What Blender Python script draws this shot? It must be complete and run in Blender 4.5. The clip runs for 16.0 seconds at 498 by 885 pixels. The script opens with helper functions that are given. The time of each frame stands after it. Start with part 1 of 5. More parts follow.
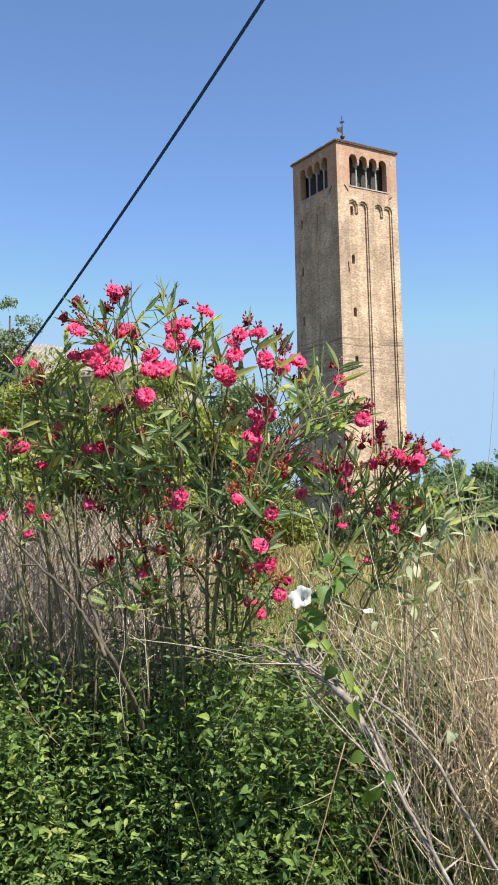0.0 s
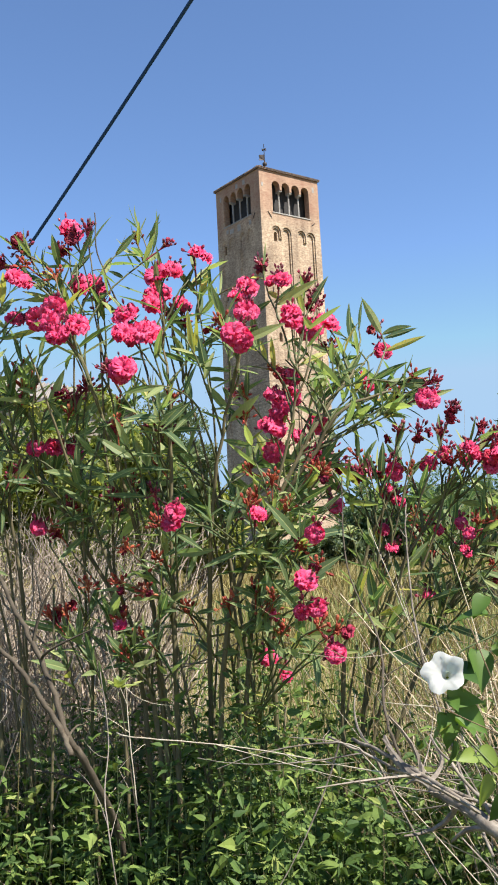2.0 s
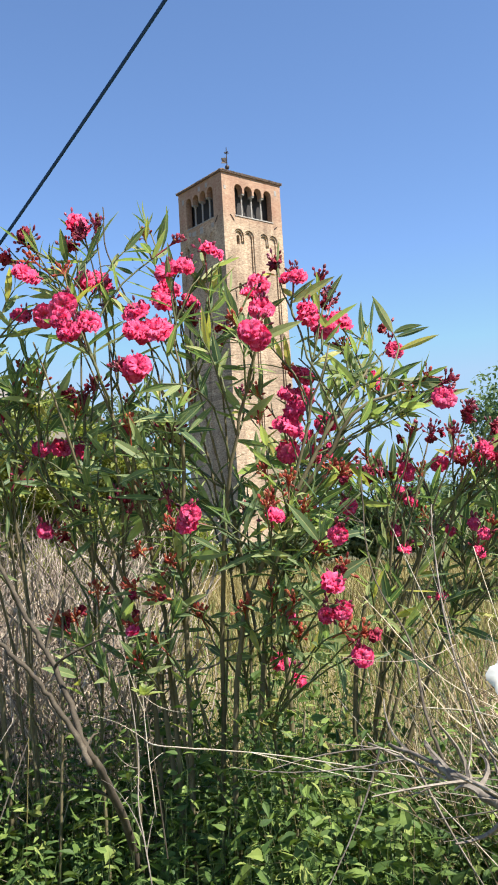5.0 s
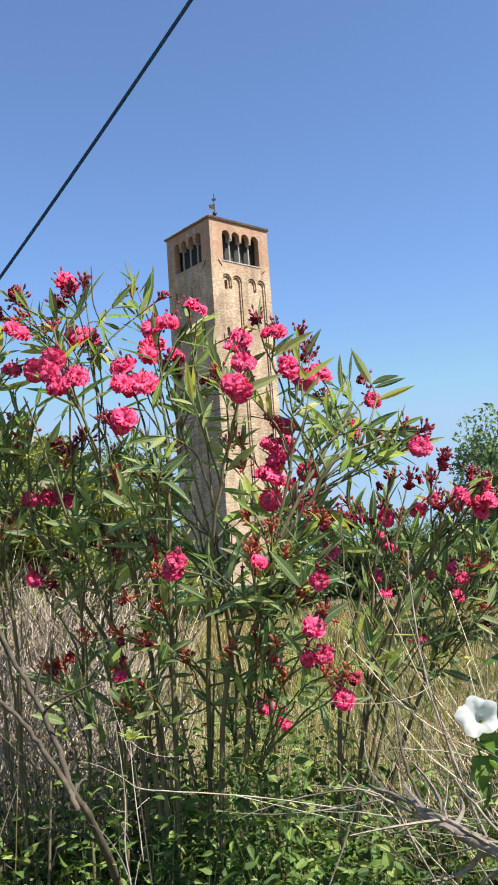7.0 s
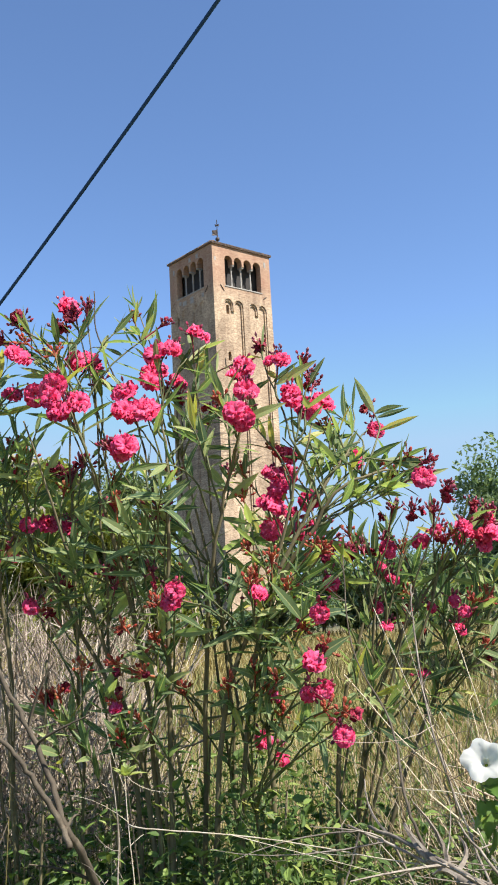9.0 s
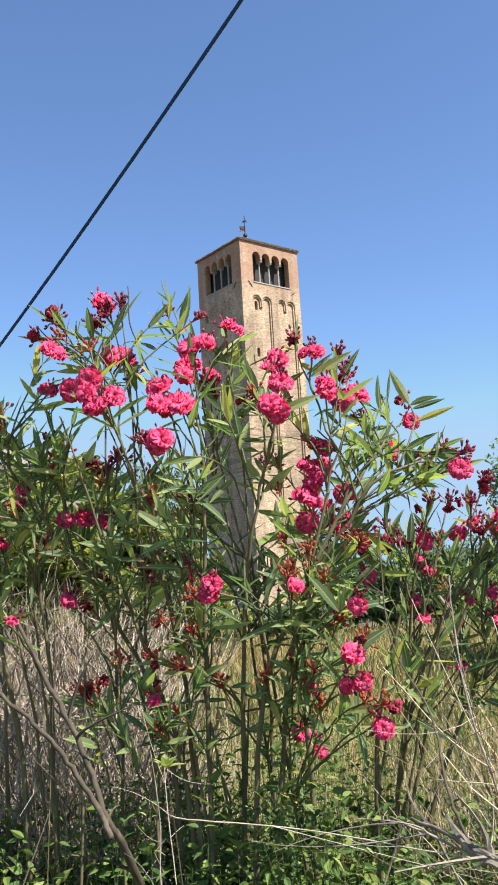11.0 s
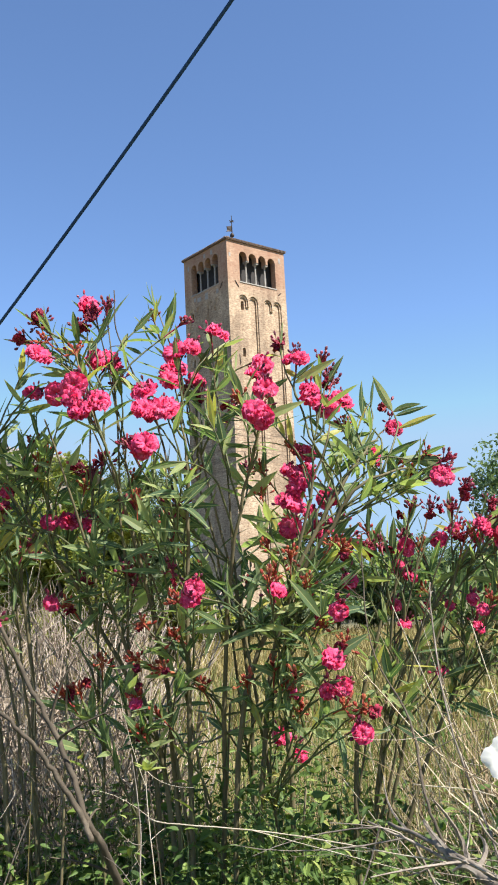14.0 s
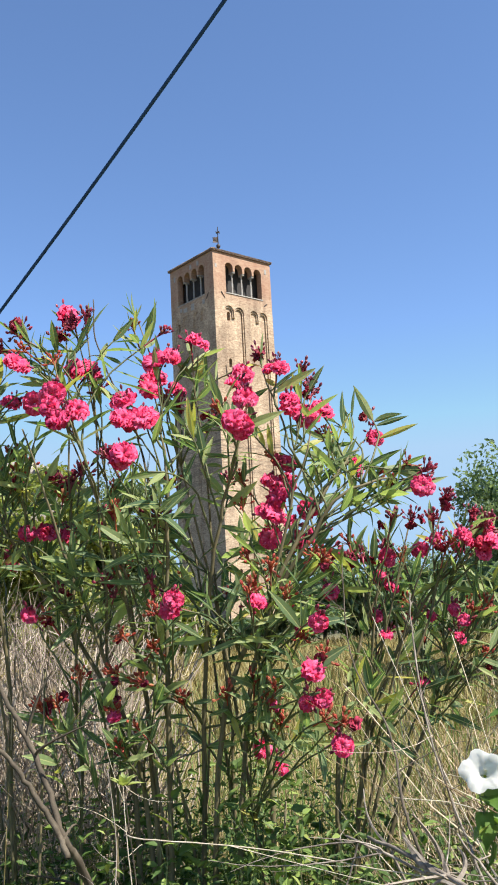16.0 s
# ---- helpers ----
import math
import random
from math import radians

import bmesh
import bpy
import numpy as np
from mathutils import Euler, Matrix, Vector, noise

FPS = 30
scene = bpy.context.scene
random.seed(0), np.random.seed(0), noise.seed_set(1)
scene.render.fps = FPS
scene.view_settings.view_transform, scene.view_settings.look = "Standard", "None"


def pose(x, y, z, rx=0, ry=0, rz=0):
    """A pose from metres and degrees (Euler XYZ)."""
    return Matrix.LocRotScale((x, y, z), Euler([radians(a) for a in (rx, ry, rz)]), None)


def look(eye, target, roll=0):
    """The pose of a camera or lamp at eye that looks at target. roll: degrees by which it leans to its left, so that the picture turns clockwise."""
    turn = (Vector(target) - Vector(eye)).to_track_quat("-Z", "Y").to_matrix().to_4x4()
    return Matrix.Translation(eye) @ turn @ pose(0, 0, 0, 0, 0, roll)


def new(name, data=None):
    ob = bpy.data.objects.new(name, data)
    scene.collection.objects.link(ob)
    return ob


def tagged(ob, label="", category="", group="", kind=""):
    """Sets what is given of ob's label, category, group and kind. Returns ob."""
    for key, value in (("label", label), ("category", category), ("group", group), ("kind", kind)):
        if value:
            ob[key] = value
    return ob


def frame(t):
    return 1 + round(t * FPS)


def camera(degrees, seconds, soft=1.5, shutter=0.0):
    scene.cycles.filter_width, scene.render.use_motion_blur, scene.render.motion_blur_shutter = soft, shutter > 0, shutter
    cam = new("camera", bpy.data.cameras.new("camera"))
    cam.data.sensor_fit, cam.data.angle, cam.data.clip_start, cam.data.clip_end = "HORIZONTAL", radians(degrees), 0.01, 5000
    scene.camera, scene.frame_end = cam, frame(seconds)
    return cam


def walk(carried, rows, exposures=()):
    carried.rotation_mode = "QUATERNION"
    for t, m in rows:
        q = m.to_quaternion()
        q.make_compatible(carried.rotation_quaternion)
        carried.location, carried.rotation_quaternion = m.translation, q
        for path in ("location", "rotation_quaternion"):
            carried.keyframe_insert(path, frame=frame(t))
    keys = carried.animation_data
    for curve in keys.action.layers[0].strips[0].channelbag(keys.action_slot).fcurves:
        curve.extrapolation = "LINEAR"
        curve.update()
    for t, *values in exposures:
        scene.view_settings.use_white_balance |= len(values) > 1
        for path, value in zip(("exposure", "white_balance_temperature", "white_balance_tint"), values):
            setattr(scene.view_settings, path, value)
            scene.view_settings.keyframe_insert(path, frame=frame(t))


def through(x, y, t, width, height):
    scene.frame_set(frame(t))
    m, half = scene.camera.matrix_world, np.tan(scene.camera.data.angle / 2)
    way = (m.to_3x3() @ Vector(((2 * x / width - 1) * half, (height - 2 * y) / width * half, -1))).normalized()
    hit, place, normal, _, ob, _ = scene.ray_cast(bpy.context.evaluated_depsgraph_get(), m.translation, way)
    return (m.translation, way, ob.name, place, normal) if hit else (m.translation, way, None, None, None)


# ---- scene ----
cam = camera(31.5, 16.0, soft=1.85)
PATH = [
    (0, (0.229, -0.465, 1.499), (0.026, 1.521, 1.625), -1.5),
    (0.5, (0.153, -0.203, 1.478), (0.086, 1.79, 1.632), -2.6),
    (1, (0.011, 0.034, 1.464), (0.013, 2.028, 1.628), -5.1),
    (1.5, (-0.063, 0.273, 1.457), (-0.077, 2.263, 1.648), -4.3),
    (2, (-0.111, 0.457, 1.477), (-0.144, 2.448, 1.657), -2.9),
    (2.5, (-0.165, 0.478, 1.493), (-0.125, 2.47, 1.673), -3.5),
    (3, (-0.225, 0.474, 1.484), (-0.138, 2.463, 1.676), -4.3),
    (3.2, (-0.24, 0.486, 1.483), (-0.166, 2.476, 1.67), -4.3),
    (5.3, (-0.246, 0.503, 1.481), (-0.188, 2.494, 1.663), -3.1),
    (5.5, (-0.243, 0.479, 1.488), (-0.168, 2.466, 1.699), -3.3),
    (6, (-0.231, 0.451, 1.496), (-0.141, 2.432, 1.761), -3.7),
    (6.5, (-0.236, 0.437, 1.494), (-0.159, 2.415, 1.78), -3.9),
    (7, (-0.232, 0.424, 1.489), (-0.149, 2.403, 1.765), -3.8),
    (7.5, (-0.23, 0.432, 1.482), (-0.134, 2.415, 1.729), -3.8),
    (8, (-0.232, 0.447, 1.48), (-0.142, 2.431, 1.716), -3.7),
    (8.5, (-0.229, 0.445, 1.492), (-0.141, 2.423, 1.775), -3.5),
    (9, (-0.236, 0.447, 1.503), (-0.149, 2.417, 1.834), -3.0),
    (9.5, (-0.249, 0.449, 1.499), (-0.199, 2.42, 1.832), -3.2),
    (10, (-0.25, 0.455, 1.494), (-0.228, 2.429, 1.813), -3.4),
    (12.5, (-0.251, 0.437, 1.504), (-0.228, 2.408, 1.843), -3.1),
    (13, (-0.246, 0.433, 1.507), (-0.217, 2.404, 1.846), -3.2),
    (13.5, (-0.242, 0.434, 1.505), (-0.204, 2.406, 1.837), -3.2),
    (14, (-0.248, 0.434, 1.507), (-0.194, 2.407, 1.831), -2.8),
    (14.5, (-0.25, 0.439, 1.504), (-0.19, 2.413, 1.818), -2.6),
    (15, (-0.251, 0.445, 1.506), (-0.187, 2.418, 1.824), -2.8),
    (15.5, (-0.247, 0.444, 1.506), (-0.168, 2.415, 1.838), -2.8),
    (16, (-0.231, 0.448, 1.507), (-0.145, 2.416, 1.853), -3.0),
]
walk(cam, [(t, look(eye, target, roll)) for t, eye, target, roll in PATH],
     exposures=((0, 0.97), (0.5, 0.89), (1, 0.94), (1.5, 0.94), (2.5, 0.97), (3.0, 0.98), (5.3, 1.06), (5.5, 1.06), (6, 1.0), (8, 0.98), (9, 1.0), (16, 1.02)))

# ---- world, sun ----
SUN_AZ, SUN_EL = -33.0, 53.0          # degrees; azimuth from +x towards +y
world = bpy.data.worlds.new("sky")
scene.world = world
world.use_nodes = True
wn = world.node_tree
sky = wn.nodes.new("ShaderNodeTexSky")
sky.sky_type, sky.sun_disc = "NISHITA", False
sky.sun_elevation, sky.sun_rotation = radians(SUN_EL), radians(90 - SUN_AZ)
sky.air_density, sky.dust_density, sky.ozone_density = 1.0, 0.0, 3.0
sky.altitude = 1500
tint = wn.nodes.new("ShaderNodeMix")
tint.data_type, tint.blend_type = "RGBA", "MULTIPLY"
tint.inputs[0].default_value, tint.inputs[7].default_value = 1.0, (0.93, 1.0, 1.09, 1)
wn.links.new(sky.outputs[0], tint.inputs[6])
pale = wn.nodes.new("ShaderNodeMix")
pale.data_type, pale.blend_type = "RGBA", "DARKEN"
pale.inputs[0].default_value, pale.inputs[7].default_value = 1.0, (2.13, 3.2, 4.5, 1)
wn.links.new(tint.outputs[2], pale.inputs[6])
wn.links.new(pale.outputs[2], wn.nodes["Background"].inputs[0])
wn.nodes["Background"].inputs[1].default_value = 0.103
sun_data = bpy.data.lights.new("sun", "SUN")
sun_data.energy, sun_data.angle, sun_data.color = 5.0, radians(0.53), (1.0, 0.95, 0.87)
sun = new("sun", sun_data)
sun_dir = Vector((math.cos(radians(SUN_EL)) * math.cos(radians(SUN_AZ)), math.cos(radians(SUN_EL)) * math.sin(radians(SUN_AZ)), math.sin(radians(SUN_EL))))
sun.matrix_world = look(sun_dir * 60, (0, 0, 0))

rng = np.random.default_rng(7)


# ---- materials ----
def material(name):
    m = bpy.data.materials.new(name)
    m.use_nodes = True
    nt = m.node_tree
    return m, nt, nt.nodes["Principled BSDF"]


def node(nt, kind, **inputs):
    n = nt.nodes.new(kind)
    for key, value in inputs.items():
        n.inputs[key.replace("_", " ")].default_value = value
    return n


def ramp(nt, source, stops):
    r = nt.nodes.new("ShaderNodeValToRGB")
    while len(r.color_ramp.elements) < len(stops):
        r.color_ramp.elements.new(0.5)
    for e, (at, colour) in zip(r.color_ramp.elements, stops):
        e.position, e.color = at, (*colour, 1)
    nt.links.new(source, r.inputs[0])
    return r


def noise_of(nt, scale, detail=4.0, rough=0.6, coords="Object", stretch=None):
    tc = nt.nodes.new("ShaderNodeTexCoord")
    n = node(nt, "ShaderNodeTexNoise", Scale=scale, Detail=detail, Roughness=rough)
    if stretch:
        mp = nt.nodes.new("ShaderNodeMapping")
        mp.inputs["Scale"].default_value = stretch
        nt.links.new(tc.outputs[coords], mp.inputs[0])
        nt.links.new(mp.outputs[0], n.inputs["Vector"])
    else:
        nt.links.new(tc.outputs[coords], n.inputs["Vector"])
    return n


def blend(nt, a, b, factor, mode="MIX"):
    """Colours a and b (sockets or triples) mixed by a socket or a number."""
    mx = nt.nodes.new("ShaderNodeMix")
    mx.data_type, mx.blend_type = "RGBA", mode
    for k, v in ((6, a), (7, b)):
        if isinstance(v, tuple):
            mx.inputs[k].default_value = (*v, 1)
        else:
            nt.links.new(v, mx.inputs[k])
    if isinstance(factor, float):
        mx.inputs[0].default_value = factor
    else:
        nt.links.new(factor, mx.inputs[0])
    return mx.outputs[2]


def bump(nt, bsdf, height, strength, distance):
    b = node(nt, "ShaderNodeBump", Strength=strength, Distance=distance)
    nt.links.new(height, b.inputs["Height"])
    nt.links.new(b.outputs[0], bsdf.inputs["Normal"])


def chance(nt):
    """A random value for each object and each loose piece of it."""
    oi, geo = nt.nodes.new("ShaderNodeObjectInfo"), nt.nodes.new("ShaderNodeNewGeometry")
    s = nt.nodes.new("ShaderNodeMath")
    s.operation = "ADD"
    nt.links.new(oi.outputs["Random"], s.inputs[0])
    nt.links.new(geo.outputs["Random Per Island"], s.inputs[1])
    f = nt.nodes.new("ShaderNodeMath")
    f.operation = "FRACT"
    nt.links.new(s.outputs[0], f.inputs[0])
    return f.outputs[0]


def thin(name, stops, rough=0.5, through=0.3, grain=60.0, specular=0.5, tint=(1.15, 1.2, 0.6), wear=0.35, rib=False):
    """Leaf, petal or blade: colour by piece, fine blotches, light that comes through."""
    m, nt, b = material(name)
    colour = ramp(nt, chance(nt), stops).outputs[0]
    n = noise_of(nt, grain, 3.0)
    dark = ramp(nt, n.outputs[0], [(0.3, (0.6, 0.6, 0.6)), (0.7, (1.25, 1.25, 1.2))])
    colour = blend(nt, colour, dark.outputs[0], wear, "MULTIPLY")
    if rib:                              # a pale midrib along the leaf
        uvn, sp = nt.nodes.new("ShaderNodeTexCoord"), nt.nodes.new("ShaderNodeSeparateXYZ")
        nt.links.new(uvn.outputs["UV"], sp.inputs[0])
        off = nt.nodes.new("ShaderNodeMath")
        off.operation = "ABSOLUTE"
        nt.links.new(sp.outputs[1], off.inputs[0])
        line = ramp(nt, off.outputs[0], [(0.02, (1, 1, 1)), (0.07, (0, 0, 0))])
        colour = blend(nt, colour, (0.42, 0.45, 0.20), line.outputs[0])
    nt.links.new(colour, b.inputs["Base Color"])
    b.inputs["Roughness"].default_value = rough
    b.inputs["Specular IOR Level"].default_value = specular
    bump(nt, b, n.outputs[0], 0.25, 0.002)
    tr = nt.nodes.new("ShaderNodeBsdfTranslucent")
    nt.links.new(blend(nt, colour, tint, 1.0, "MULTIPLY"), tr.inputs[0])
    mx = nt.nodes.new("ShaderNodeMixShader")
    mx.inputs[0].default_value = through
    nt.links.new(b.outputs[0], mx.inputs[1])
    nt.links.new(tr.outputs[0], mx.inputs[2])
    nt.links.new(mx.outputs[0], nt.nodes["Material Output"].inputs[0])
    return m


def solid(name, stops, scale=8.0, rough=0.8, metal=0.0, relief=0.3, depth=0.004, stretch=None, pieces=False):
    """An opaque surface: noise at two scales, relief."""
    m, nt, b = material(name)
    n1 = noise_of(nt, scale, 5.0, 0.65, stretch=stretch)
    n2 = noise_of(nt, scale * 7.3, 3.0, 0.6, stretch=stretch)
    colour = ramp(nt, chance(nt) if pieces else n1.outputs[0], stops).outputs[0]
    fine = ramp(nt, n2.outputs[0], [(0.3, (0.72, 0.72, 0.72)), (0.7, (1.2, 1.2, 1.2))])
    nt.links.new(blend(nt, colour, fine.outputs[0], 0.6, "MULTIPLY"), b.inputs["Base Color"])
    b.inputs["Roughness"].default_value, b.inputs["Metallic"].default_value = rough, metal
    bump(nt, b, n2.outputs[0], relief, depth)
    return m


def masonry():
    """Old sun-bleached brickwork in courses, patched and stained, with a few weathered bands."""
    m, nt, b = material("old_brickwork")
    tc = nt.nodes.new("ShaderNodeTexCoord")
    sep = nt.nodes.new("ShaderNodeSeparateXYZ")
    nt.links.new(tc.outputs["Object"], sep.inputs[0])
    add = nt.nodes.new("ShaderNodeMath")
    nt.links.new(sep.outputs[0], add.inputs[0])
    nt.links.new(sep.outputs[1], add.inputs[1])
    com = nt.nodes.new("ShaderNodeCombineXYZ")
    nt.links.new(add.outputs[0], com.inputs[0])
    nt.links.new(sep.outputs[2], com.inputs[1])
    br = node(nt, "ShaderNodeTexBrick", Scale=1.0)
    br.inputs["Color1"].default_value = (0.31, 0.20, 0.135, 1)
    br.inputs["Color2"].default_value = (0.56, 0.43, 0.305, 1)
    br.inputs["Mortar"].default_value = (0.46, 0.38, 0.28, 1)
    br.inputs["Mortar Size"].default_value = 0.02
    br.inputs["Brick Width"].default_value, br.inputs["Row Height"].default_value = 0.34, 0.11
    nt.links.new(com.outputs[0], br.inputs["Vector"])
    colour = br.outputs[0]
    # rough mottling, single bleached or reddened stones
    spots = noise_of(nt, 2.4, 6.0, 0.8, stretch=(1, 1, 1.7))
    colour = blend(nt, colour, ramp(nt, spots.outputs[0], [(0.32, (0.50, 0.42, 0.36)), (0.5, (1.0, 1.0, 1.0)), (0.66, (1.45, 1.42, 1.4))]).outputs[0], 0.85, "MULTIPLY")
    # large patches of repair
    big = noise_of(nt, 0.23, 3.0, 0.6)
    colour = blend(nt, colour, ramp(nt, big.outputs[0], [(0.36, (0.66, 0.62, 0.58)), (0.62, (1.1, 1.07, 1.02))]).outputs[0], 0.85, "MULTIPLY")
    # rain streaks down the faces
    streak = noise_of(nt, 1.0, 4.0, 0.6, stretch=(0.9, 0.9, 0.05))
    colour = blend(nt, colour, ramp(nt, streak.outputs[0], [(0.4, (0.72, 0.70, 0.70)), (0.58, (1.04, 1.04, 1.03))]).outputs[0], 0.6, "MULTIPLY")
    # weathered courses, thicker in a belt at mid height
    belts = noise_of(nt, 1.0, 3.0, 0.7, stretch=(0.1, 0.1, 3.2))
    belt = nt.nodes.new("ShaderNodeMapRange")
    belt.inputs["From Min"].default_value, belt.inputs["From Max"].default_value = 0.48, 0.58
    nt.links.new(belts.outputs[0], belt.inputs[0])
    zone = ramp(nt, sep.outputs[2], [(0.0, (0, 0, 0)), (1.0, (0, 0, 0))])
    rng_z = nt.nodes.new("ShaderNodeMapRange")
    rng_z.inputs["From Min"].default_value, rng_z.inputs["From Max"].default_value = 14.0, 24.0
    nt.links.new(sep.outputs[2], rng_z.inputs[0])
    nt.links.new(rng_z.outputs[0], zone.inputs[0])
    cr = zone.color_ramp
    cr.elements[0].color = (0.12, 0.12, 0.12, 1)
    for at, v in ((0.2, 0.55), (0.55, 0.7), (0.6, 1.0), (0.7, 1.0), (0.75, 0.15)):
        e = cr.elements.new(at)
        e.color = (v, v, v, 1)
    both = nt.nodes.new("ShaderNodeMath")
    both.operation = "MULTIPLY"
    nt.links.new(belt.outputs[0], both.inputs[0])
    nt.links.new(zone.outputs[0], both.inputs[1])
    colour = blend(nt, colour, (0.16, 0.12, 0.085), both.outputs[0])
    # redder brick in the bell storey
    top = nt.nodes.new("ShaderNodeMapRange")
    top.inputs["From Min"].default_value, top.inputs["From Max"].default_value = 38.5, 41.5
    nt.links.new(sep.outputs[2], top.inputs[0])
    patch = noise_of(nt, 0.5, 4.0, 0.65)
    pm = nt.nodes.new("ShaderNodeMath")
    pm.operation = "MULTIPLY"
    nt.links.new(top.outputs[0], pm.inputs[0])
    nt.links.new(patch.outputs[0], pm.inputs[1])
    colour = blend(nt, colour, (0.34, 0.165, 0.105), pm.outputs[0])
    nt.links.new(colour, b.inputs["Base Color"])
    b.inputs["Roughness"].default_value = 0.92
    bump(nt, b, spots.outputs[0], 0.3, 0.05)
    return m


BRICKWORK = masonry()
MARBLE = solid("weathered_marble", [(0.3, (0.25, 0.228, 0.205)), (0.7, (0.40, 0.375, 0.335))], 3.0)
ROOF_TILE = solid("old_roof_tile", [(0.3, (0.10, 0.07, 0.055)), (0.7, (0.20, 0.135, 0.10))], 2.0, pieces=True)
GREY_TILE = solid("bleached_roof_tile", [(0.3, (0.20, 0.175, 0.155)), (0.7, (0.30, 0.27, 0.24))], 1.2)
PLASTER = solid("pale_plaster", [(0.3, (0.34, 0.28, 0.21)), (0.7, (0.42, 0.36, 0.28))], 0.8)
IRON = solid("rusted_iron", [(0.3, (0.035, 0.03, 0.028)), (0.7, (0.08, 0.06, 0.05))], 4.0, 0.6, 0.6)
# the sky's blue reflection is put into the black sheath's base colour
RUBBER = solid("sky_tinted_cable_sheath", [(0.3, (0.012, 0.042, 0.115)), (0.7, (0.016, 0.052, 0.135))], 2.0, 0.6, relief=0.0)
RUBBER.node_tree.nodes["Principled BSDF"].inputs["Specular IOR Level"].default_value = 0.12
# near-black colour that stands for the shade inside slits, belfry and windows
DARK_INSIDE = solid("painted_inner_shade", [(0.3, (0.02, 0.018, 0.018)), (0.7, (0.04, 0.035, 0.032))], 1.0)
BARK = solid("oleander_bark", [(0.25, (0.085, 0.07, 0.034)), (0.55, (0.15, 0.125, 0.062)), (0.8, (0.25, 0.205, 0.12))], 22.0, 0.8, stretch=(1, 1, 0.25), depth=0.002)
GREEN_STEM = solid("green_oleander_stem", [(0.25, (0.065, 0.076, 0.028)), (0.6, (0.115, 0.12, 0.046)), (0.85, (0.17, 0.145, 0.07))], 18.0, 0.6, stretch=(1, 1, 0.3), depth=0.001)
TRUNK = solid("tree_bark", [(0.3, (0.07, 0.055, 0.04)), (0.7, (0.16, 0.13, 0.10))], 3.0, stretch=(1, 1, 0.3))
LEAF = thin("oleander_leaf", [(0.0, (0.085, 0.145, 0.075)), (0.35, (0.165, 0.235, 0.105)), (0.7, (0.275, 0.345, 0.155)), (0.92, (0.46, 0.50, 0.205)), (0.975, (0.60, 0.54, 0.13)), (1.0, (0.56, 0.48, 0.15))], 0.5, 0.5, 35.0, 0.38, (1.0, 1.16, 0.62), 0.35, True)
PETAL = thin("pink_petal", [(0.0, (0.74, 0.04, 0.14)), (0.5, (0.85, 0.085, 0.25)), (1.0, (0.89, 0.18, 0.37))], 0.55, 0.42, 90.0, 0.3, (1.0, 0.44, 0.6), 0.3)
RED_PETAL = thin("red_fading_petal", [(0.0, (0.42, 0.016, 0.042)), (0.5, (0.64, 0.035, 0.085)), (1.0, (0.78, 0.075, 0.16))], 0.6, 0.3, 90.0, 0.3, (1.0, 0.5, 0.5), 0.4)
BUD = thin("dark_red_bud", [(0.0, (0.09, 0.012, 0.028)), (0.5, (0.20, 0.02, 0.05)), (0.85, (0.42, 0.04, 0.09)), (1.0, (0.22, 0.08, 0.05))], 0.5, 0.1, 60.0)
RUST = thin("withered_flower", [(0.0, (0.22, 0.026, 0.022)), (0.5, (0.42, 0.06, 0.038)), (0.8, (0.50, 0.125, 0.055)), (1.0, (0.33, 0.17, 0.08))], 0.7, 0.2, 60.0)
WITHERED_PETAL = thin("withered_petal", [(0.0, (0.13, 0.012, 0.028)), (0.5, (0.28, 0.022, 0.055)), (0.85, (0.44, 0.04, 0.085)), (1.0, (0.28, 0.10, 0.05))], 0.7, 0.2, 90.0, 0.3, (1.0, 0.5, 0.5), 0.4)
WHITE_PETAL = thin("white_petal", [(0.0, (0.80, 0.80, 0.76)), (1.0, (0.86, 0.86, 0.84))], 0.5, 0.5, 30.0, 0.3, (1.0, 1.0, 0.9), 0.1)
BINDWEED = thin("bindweed_leaf", [(0.0, (0.05, 0.115, 0.02)), (0.6, (0.115, 0.205, 0.034)), (1.0, (0.27, 0.33, 0.06))], 0.55, 0.35, 25.0)
SILVER = thin("silver_leaf", [(0.0, (0.26, 0.29, 0.16)), (0.6, (0.40, 0.42, 0.26)), (1.0, (0.60, 0.59, 0.44))], 0.6, 0.3, 30.0)
YOUNG = thin("young_leaf", [(0.0, (0.24, 0.30, 0.09)), (1.0, (0.42, 0.46, 0.17))], 0.5, 0.4, 30.0)
PALE = thin("pale_dry_leaf", [(0.0, (0.20, 0.25, 0.13)), (1.0, (0.34, 0.37, 0.23))], 0.6, 0.3, 25.0)
HERB = thin("herb_leaf", [(0.0, (0.045, 0.088, 0.022)), (0.5, (0.105, 0.172, 0.04)), (0.85, (0.19, 0.265, 0.062)), (1.0, (0.28, 0.32, 0.09))], 0.62, 0.25, 30.0, 0.3)
HERB_STEM = solid("herb_stem", [(0.3, (0.05, 0.085, 0.025)), (0.7, (0.10, 0.13, 0.045))], 20.0, 0.7, pieces=True)
GREEN_BLADE = thin("green_blade", [(0.0, (0.07, 0.13, 0.025)), (0.6, (0.15, 0.21, 0.045)), (1.0, (0.36, 0.33, 0.12))], 0.5, 0.3, 20.0)
STRAW = thin("straw_blade", [(0.0, (0.19, 0.15, 0.055)), (0.5, (0.31, 0.255, 0.10)), (0.8, (0.42, 0.365, 0.18)), (1.0, (0.15, 0.18, 0.055))], 0.7, 0.25, 12.0, 0.2, (1.0, 0.95, 0.7))
